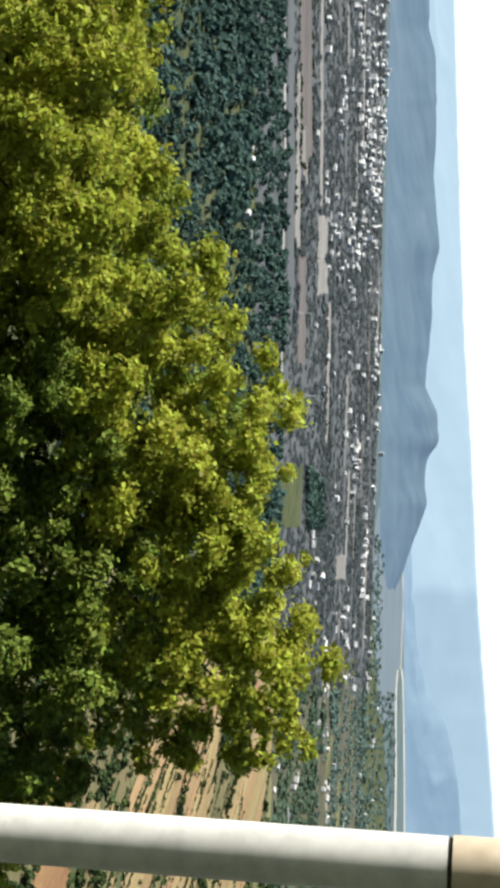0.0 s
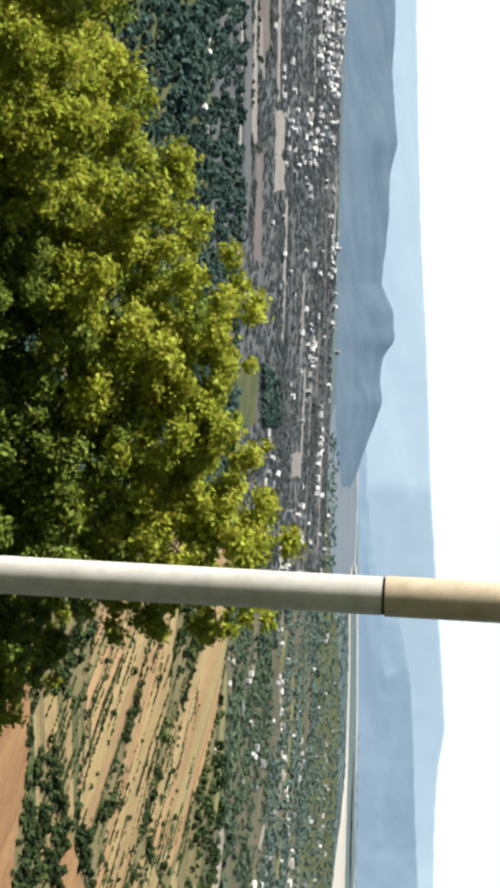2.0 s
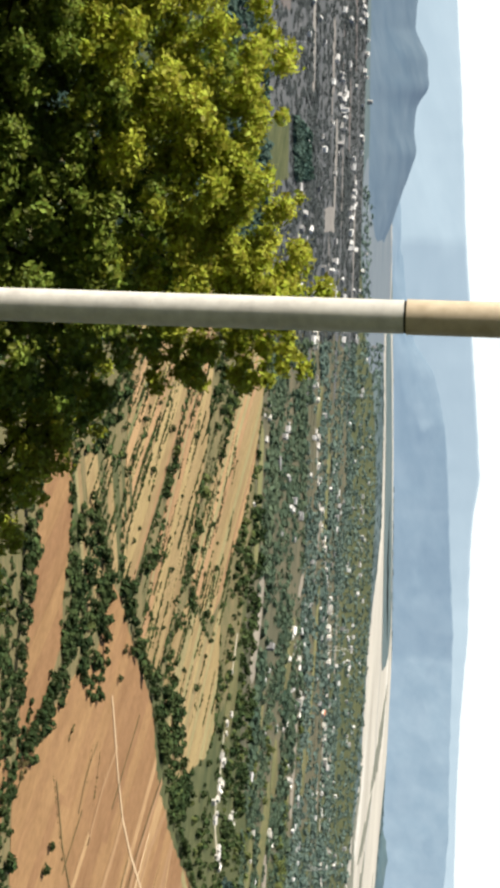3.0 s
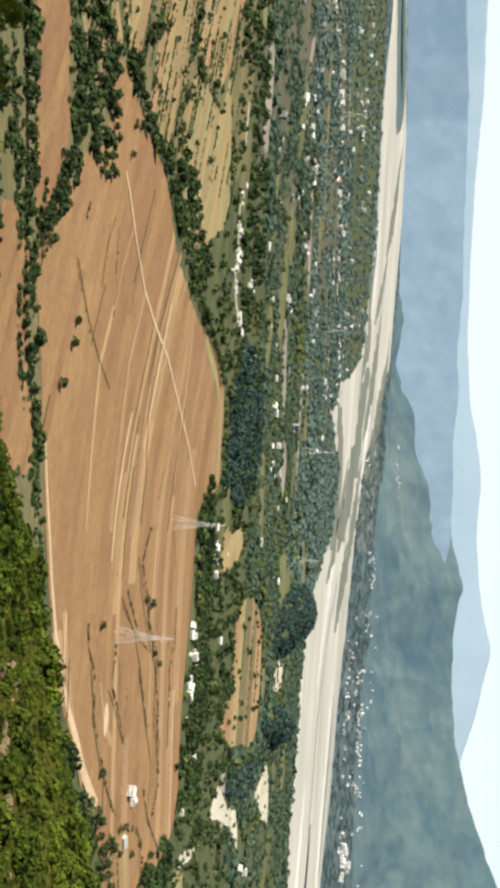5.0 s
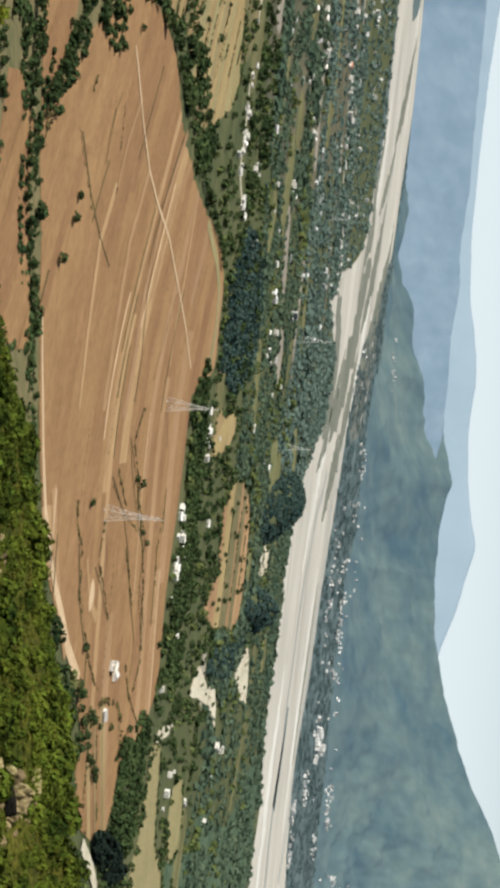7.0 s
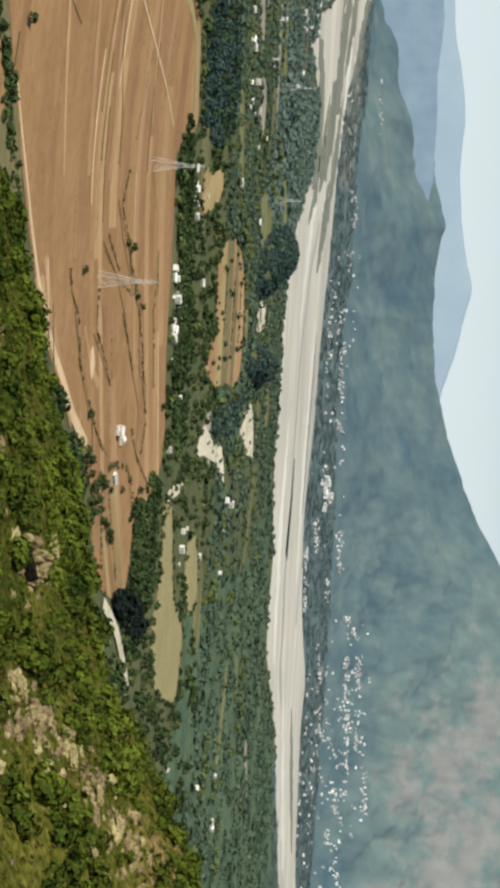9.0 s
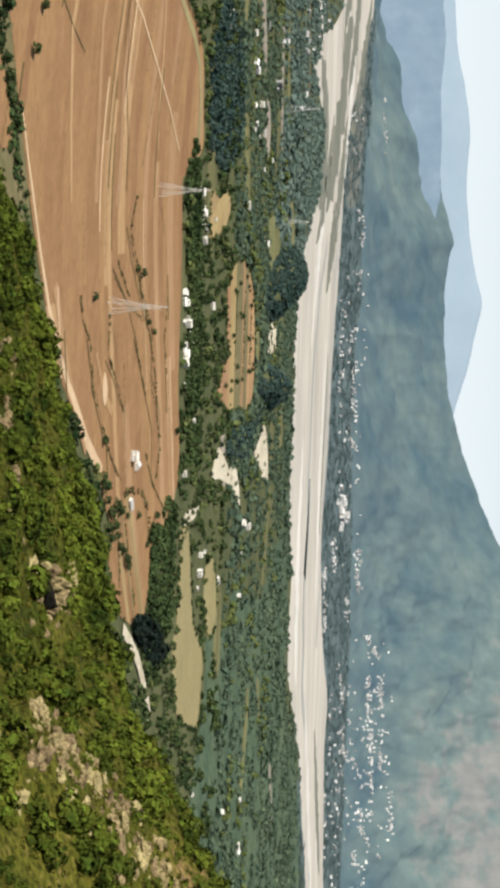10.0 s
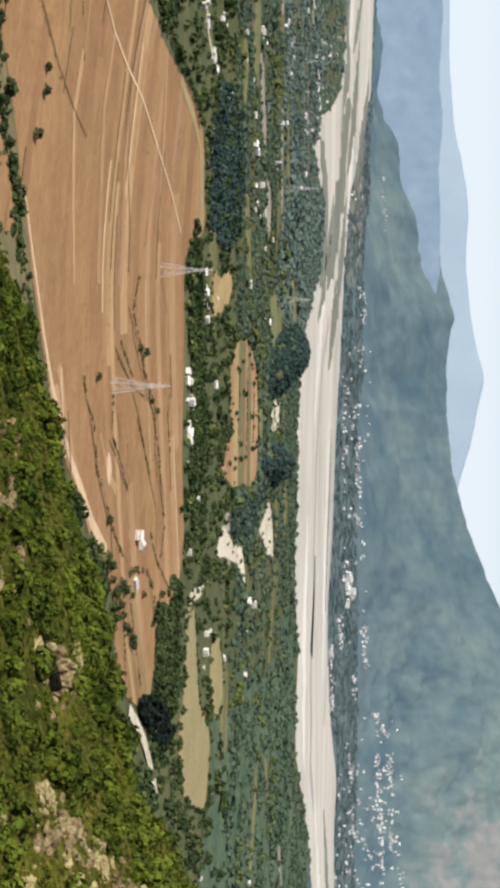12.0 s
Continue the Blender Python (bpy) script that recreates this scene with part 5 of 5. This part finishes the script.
            x, y = cx + px * c - py * q, cy + px * q + py * c
            pts[i, j] = (x, y, h * (1 - s * s) ** 1.2 * (1 + 0.3 * noise.noise((x * .03, y * .03, 2))) - 0.5 * (i == k - 1))
    tagged(grid_mesh("knoll", pts, M["valley"], closed=True), label, "knoll", kind="structure")
    n = int(rx * ry / 9)
    s, a = np.sqrt(rng.uniform(0, 1, n)), rng.uniform(0, 2 * np.pi, n)
    px, py = rx * s * np.cos(a), ry * s * np.sin(a)
    c, q = math.cos(radians(turn)), math.sin(radians(turn))
    planted("grove", "trees covering a knoll, shade put into their colour", "grove", cx + px * c - py * q, cy + px * q + py * c, h * (1 - s * s) ** 1.2 - 0.5, rng.uniform(2.6, 4.6, n), wood_templates, M["wood_knoll"])


knoll(140, 1830, 38, 190, 26, 3, "steep wooded knoll beside the river")
knoll(254, 1700, 24, 115, 22, -10, "small wooded knoll beside the river")


# ---------------------------------------------------------------- houses
def house(w, d, h, gable, roof, storeys):
    """A village house: walls, roof, door and windows, its base at the origin, the front towards -y."""
    ob = new("house")
    bm = bmesh.new()
    box(bm, 0, 0, -0.4, w, d, h + 0.4)
    if gable:
        for s in (-1, 1):
            v = [bm.verts.new(p) for p in ((s * w / 2, -d / 2, h), (s * w / 2, d / 2, h), (s * w / 2, 0, h + d * 0.28))]
            bm.faces.new(v)
    part("wall", bm, M["wall"], ob)
    bm = bmesh.new()
    if gable:
        for s in (-1, 1):
            ln = math.hypot(d / 2 + 0.5, d * 0.28)
            m = Matrix.Translation((0, s * d / 4, h + d * 0.14 + 0.12)) @ pose(0, 0, 0, -s * math.degrees(math.atan(0.56)), 0, 0) @ Matrix.Diagonal((w + 0.8, ln, 0.16, 1))
            bmesh.ops.create_cube(bm, size=1, matrix=m)
    else:
        box(bm, 0, 0, h + 0.004, w + 0.5, d + 0.5, 0.25)
        for x, y, sx, sy in ((0, -d / 2, w, .2), (0, d / 2, w, .2), (-w / 2, 0, .2, d - .4), (w / 2, 0, .2, d - .4)):
            box(bm, x, y, h + 0.26, sx, sy, 0.6)
    part("roof", bm, M[roof], ob)
    bm = bmesh.new()
    box(bm, -w * 0.1, -d / 2, 0, 1.1, 0.12, 2.1)
    part("door", bm, M["dark"], ob)
    for k in range(storeys):
        for x in (-w * 0.34, w * 0.12, w * 0.34):
            bm = bmesh.new()
            box(bm, x, -d / 2, 1.0 + k * 3.1, 1.2, 0.1, 1.3)
            part("window", bm, M["dark"], ob)
    return ob


LABELS = [("single-storey white village house with a tin roof", 10, 7, 3.2, True, "roof", 1), ("two-storey cream house with a flat roof", 9, 8, 6.2, False, "wall", 2), ("long white farmhouse with a clay roof", 14, 7, 3.4, True, "roof_red", 1), ("small flat-roofed whitewashed house", 7, 6, 3.2, False, "roof", 1)]
kinds = [tagged(house(*q[1:]), q[0], "house", group="village houses") for q in LABELS]
spots = [(x, y) for x, y in HOUSES]
for cx, cy, n, sx, sy in ((40, 1205, 10, 30, 22), (130, 1134, 17, 42, 16), (-190, 1320, 4, 14, 30), (-130, 1345, 6, 10, 25), (345, 1205, 2, 25, 15), (-445, 1690, 8, 20, 60), (-412, 1800, 6, 14, 20), (-320, 1720, 5, 40, 60), (-240, 1600, 3, 30, 40), (-60, 1560, 3, 30, 30), (60, 1500, 3, 40, 60), (-560, 1280, 4, 60, 15), (40, 1650, 4, 50, 60), (-200, 1480, 4, 40, 40), (700, 1480, 4, 30, 30), (380, 1500, 4, 60, 90)):
    spots += [(cx + rnd.uniform(-sx, sx), cy + rnd.uniform(-sy, sy)) for _ in range(n)]
for lane, n, near_by, groups in ((LANES[0], 84, (7, 24), 7.3), (LANES[2], 26, (3, 9), 3.1)):
    for i in range(n):       # in knots along the way, most of them on its far side
        t = (rnd.randint(0, int(groups * 2)) / (groups * 2) + rnd.gauss(0, 0.03)) % 1.0 * (len(lane) - 1.001)
        (ax, ay), (bx, by), k = lane[int(t)], lane[int(t) + 1], t % 1
        spots.append((ax + (bx - ax) * k + rnd.uniform(-4, 4), ay + (by - ay) * k + rnd.choice((-1, 1, 1)) * rnd.uniform(*near_by)))
for i, (x, y) in enumerate(spots):
    m = pose(x, y, 0, 0, 0, rnd.gauss(0, 25) + rnd.choice((0, 0, 90)))
    if i < 4:
        kinds[i].matrix_basis = m
    else:
        t = copy_thing(kinds[rnd.choice((0, 0, 0, 1, 1, 3, 3, 3))], m)
        k = rnd.uniform(0.7, 0.85) if y < 1100 else rnd.uniform(0.42, 0.66) if y < 1300 else rnd.uniform(0.5, 0.8) if y < 1900 else rnd.uniform(0.6, 1.05)
        t.scale = (k, k, k * 0.9)


def town(name, label, x, y, z=0.0, k=1.0):
    """Far houses as one mesh: walls and pitched or flat roofs."""
    n = len(x)
    w, d, h = rng.uniform(3.5, 9.5, n) * k, rng.uniform(3.5, 6, n) * k, rng.uniform(2.2, 4.6, n) * k * np.where(rng.uniform(size=n) > 0.93, 2, 1)
    rise = np.where(rng.uniform(size=n) > 0.5, d * 0.28, 0.3)
    th = rng.normal(0, 0.5, n)
    c, s = np.cos(th), np.sin(th)
    sgn = ((-1, -1), (1, -1), (1, 1), (-1, 1))
    lo, hi = [], []
    for a, b in sgn:
        px, py = a * w / 2, b * d / 2
        X, Y = x + px * c - py * s, y + px * s + py * c
        lo.append(np.stack([X, Y, np.zeros(n) - 4 * (np.ndim(z) > 0) - 0.3 + z], 1))
        hi.append(np.stack([X, Y, h + z], 1))
    rl = np.stack([x - w / 2 * c, y - w / 2 * s, h + rise + z], 1)
    rr = np.stack([x + w / 2 * c, y + w / 2 * s, h + rise + z], 1)
    q = [np.stack([lo[i], lo[(i + 1) % 4], hi[(i + 1) % 4], hi[i]], 1) for i in range(4)]
    q += [np.stack([hi[0], hi[1], rr, rl], 1), np.stack([hi[2], hi[3], rl, rr], 1)]
    q += [np.stack([hi[1], hi[2], (rr + hi[2]) / 2, rr], 1), np.stack([hi[3], hi[0], (rl + hi[0]) / 2, rl], 1)]
    tagged(quads(name, np.concatenate(q), M["wall_far"]), label, "town", kind="stuff")


x, y = fan(7500, (-62, -27), (1560, 2520))
az, r = np.degrees(np.arctan2(x, y)), np.hypot(x, y)
core = np.exp(-((az + 51) / 6.0) ** 2) * np.exp(-((r - 2200) / 190) ** 2) * (az < -43.5) + 0.45 * np.exp(-((az + 44.5) / 1.6) ** 2) * np.exp(-((r - 1720) / 90) ** 2)
rows_of = waves(az * 26, r * 0.45, 30, 6.0)
keep = (rng.uniform(size=len(x)) < np.clip(0.5 * core + np.clip(rows_of * 1.5 - 0.82, 0, 0.5) * np.where(r > 1750, 0.55, 0.3), 0.012, 0.85)) & free(x, y)
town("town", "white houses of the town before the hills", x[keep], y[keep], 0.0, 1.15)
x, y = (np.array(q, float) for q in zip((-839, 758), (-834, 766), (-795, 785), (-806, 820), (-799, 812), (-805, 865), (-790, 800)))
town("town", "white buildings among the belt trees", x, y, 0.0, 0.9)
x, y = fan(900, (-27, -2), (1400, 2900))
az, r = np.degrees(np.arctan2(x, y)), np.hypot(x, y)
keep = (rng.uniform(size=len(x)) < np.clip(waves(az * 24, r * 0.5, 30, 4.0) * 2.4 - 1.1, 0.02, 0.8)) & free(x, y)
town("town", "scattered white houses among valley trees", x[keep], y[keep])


def on_mountain(az, el):
    """Where a line of sight meets the far plain or the mountain's slope."""
    col = MOUNT[:, int(np.clip(round((az + 9.5) / 0.08), 0, MOUNT.shape[1] - 1))]
    d = np.hypot(col[:, 0], col[:, 1])
    flat = EYE / math.tan(radians(-el))
    if flat < d[1]:
        return (*polar(az, flat)[:2], 0.0)
    e = np.degrees(np.arctan2(col[:, 2] - EYE, d))
    k = int(np.argmax(e >= el))
    return tuple(col[max(k, 1)] + np.array([0, 0, 0.5]))


# villages strung out along the far bank and the mountain's foot: from and to (azimuth, elevation), houses
BANK_ROWS = [(1.3, -3.12, 3.0, -3.05, 16), (3.9, -3.12, 5.0, -3.11, 9), (6.0, -3.21, 7.1, -3.4, 9), (7.5, -3.2, 9.7, -3.12, 22), (5.0, -3.76, 9.3, -3.67, 16), (10.3, -3.43, 10.9, -2.9, 8), (-2.3, -3.7, -1.6, -3.3, 9), (-2.6, -2.4, -0.4, -2.2, 8),
             (12.8, -3.61, 13.7, -3.25, 22), (14.3, -3.72, 15.6, -3.68, 14), (14.7, -2.81, 16.3, -2.72, 20), (16.6, -3.12, 17.4, -3.1, 10), (15.5, -4.03, 17.9, -3.95, 24)]
FOOT_ROWS = [(17.9, -2.4, 18.8, -1.9, 16), (19.5, -2.15, 21.1, -2.18, 30), (19.5, -1.77, 20.8, -1.64, 24), (19.2, -3.3, 20.6, -3.1, 12), (21.6, -3.09, 22.6, -3.02, 14), (21.3, -2.1, 23.8, -1.9, 34), (21.8, -1.68, 22.9, -1.57, 12), (23.8, -1.18, 25.5, -1.16, 16),
             (24.5, -2.4, 25.9, -1.9, 14), (26.0, -2.55, 26.5, -2.4, 7), (27.1, -2.04, 28.6, -1.9, 10), (19.7, -3.96, 21.4, -3.83, 16), (23.9, -3.71, 25.8, -3.52, 14)]
for label, rows, more in (("white villages strung along the river's far bank", BANK_ROWS, (2, 17, -3.75, -2.75)), ("white hamlets at the mountain's foot", FOOT_ROWS, (17, 29, -3.6, -1.3))):
    p = []
    for a0, e0, a1, e1, n in rows:
        for _ in range(int(n * 1.5)):
            u = rnd.random()
            p.append(on_mountain(a0 + (a1 - a0) * u + rnd.gauss(0, 0.06), e0 + (e1 - e0) * u + rnd.gauss(0, 0.05)))
    for _ in range(60 if more[0] < 10 else 190):
        p.append(on_mountain(rnd.triangular(*more[:2]), rnd.uniform(*more[2:])))
    p = np.array([q for q in p if not inside(RIVER, q[0], q[1])])
    town("town", label, p[:, 0], p[:, 1], p[:, 2], 0.85)
x = rng.uniform(660, 780, 15)
y = 3075 + (x - 660) * 0.6 + rng.uniform(-45, 45, 15)
town("town", "large white works on the far bank", x, y, 0.0, 1.9)


# ---------------------------------------------------------------- pylons
def pylon(x, y, h, turn):
    """A lattice tower: four legs, bracing and three crossarms."""
    ob = tagged(new("pylon"), "pale steel lattice power pylon", "pylon", group="power line")
    ob.matrix_basis = pose(x, y, 0, 0, 0, turn)
    b, waist, t = h * 0.11, h * 0.022, 0.13
    for sx in (-1, 1):
        for sy in (-1, 1):
            bm = bmesh.new()
            tube(bm, (sx * b, sy * b, -0.5), (sx * waist, sy * waist, h * 0.66), t, t * 0.8, 4)
            tube(bm, (sx * waist, sy * waist, h * 0.66), (sx * 0.2, sy * 0.2, h), t * 0.8, t * 0.6, 4)
            part("leg", bm, M["steel"], ob)
    lv = [0.0, 0.2, 0.36, 0.5, 0.6, 0.66]
    at = lambda f: b + (waist - b) * f / 0.66
    for lo, hi in zip(lv[:-1], lv[1:]):
        p, q = at(lo), at(hi)
        for k in (-1, 1):
            for u, v in (((-p, k * p), (q, k * q)), ((p, k * p), (-q, k * q)), ((k * p, -p), (k * q, q)), ((k * p, p), (k * q, -q))):
                bm = bmesh.new()
                tube(bm, (*u, h * lo), (*v, h * hi), t * .5, t * .5, 4)
                part("brace", bm, M["steel"], ob)
    for f, ln in ((0.68, 0.12), (0.78, 0.15), (0.88, 0.11)):
        bm = bmesh.new()
        tube(bm, (-h * ln, 0, h * f), (h * ln, 0, h * f), t * .7, t * .7, 4)
        tube(bm, (-h * ln, 0, h * f), (0, 0, h * (f + 0.05)), t * .5, t * .5, 4)
        tube(bm, (h * ln, 0, h * f), (0, 0, h * (f + 0.05)), t * .5, t * .5, 4)
        part("crossarm", bm, M["steel"], ob)


for x, y, h in ((83, 860, 36), (17, 1018, 37), (-560, 2070, 44), (-71, 1881, 40), (-250, 2064, 30), (66, 1810, 36), (-870, 1100, 28), (-950, 1072, 14)):
    pylon(x, y, h, -70)


# ---------------------------------------------------------------- rocks and shrubs on the near hillside
def rock_mesh(seed):
    bm = bmesh.new()
    bmesh.ops.create_icosphere(bm, subdivisions=3, radius=1)
    for v in bm.verts:
        p = v.co.copy()
        k = 1 + 0.55 * noise.fractal(p * 1.1 + Vector((seed * 7.3, 0, 0)), 0.6, 2.2, 4)
        f = max(abs(p.x), abs(p.y), abs(p.z))
        v.co = p * k / (0.55 + 0.45 * f)
        v.co.z *= 0.75
    me = bpy.data.meshes.new("rock")
    bm.to_mesh(me)
    bm.free()
    me.materials.append(M["rock"])
    return me


rock_meshes = [rock_mesh(i) for i in range(5)]
for x, y, sz in ROCK_SPOTS:
    for k in range(7):
        px, py = x + rnd.gauss(0, sz * 1.4), y + rnd.gauss(0, sz * 2.6)
        ob = tagged(new("rock", rnd.choice(rock_meshes)), "weathered tan boulder on the dry hillside", "rock", group="hillside rocks")
        q = sz * (0.13 + 0.6 * rnd.random() ** 1.7)
        ob.matrix_basis = pose(px, py, float(hill_z(px, py)) - q * 0.12, rnd.uniform(-20, 20), rnd.uniform(-20, 20), rnd.uniform(0, 360)) @ Matrix.Diagonal((q * rnd.uniform(0.8, 1.9), q, q * rnd.uniform(0.7, 1.1), 1))

# a rocky face; a solid black lump stands for the shade in its gap
cx, cy = on_hill(17.0, -14.9)
cz = float(hill_z(cx, cy))
for i, (dx, dy, q, tall) in enumerate(((-3.0, 1.6, 1.5, 1.5), (-1.0, 2.4, 1.9, 1.9), (1.3, 2.2, 1.9, 1.8), (3.2, 1.2, 1.6, 1.4), (4.4, -0.4, 1.2, 1.0), (-4.2, 0.2, 1.1, 1.0), (0.2, -2.6, 0.9, 0.6))):
    ob = tagged(new("rock", rock_meshes[i % 5]), "tall tan rock above a dark hollow", "rock", group="hillside rocks")
    ob.matrix_basis = pose(cx + dx, cy + dy, cz + q * 0.5, 0, 0, 70 * i) @ Matrix.Diagonal((q * 0.9, q * 0.75, q * tall, 1))
bm = bmesh.new()
bmesh.ops.create_icosphere(bm, subdivisions=3, radius=1)
for v in bm.verts:
    p = v.co.copy()
    v.co = Vector((cx + 0.6, cy + 0.2, cz + 1.1)) + Vector((p.x * 2.7, p.y * 1.0, p.z * (1.1 + 0.55 * p.x))) * (1 + 0.35 * noise.noise(p * 1.7))
tagged(part("cleft_shade", bm, M["hollow"]), "solid black lump for the shade of a hollow under tan rocks", "rock")
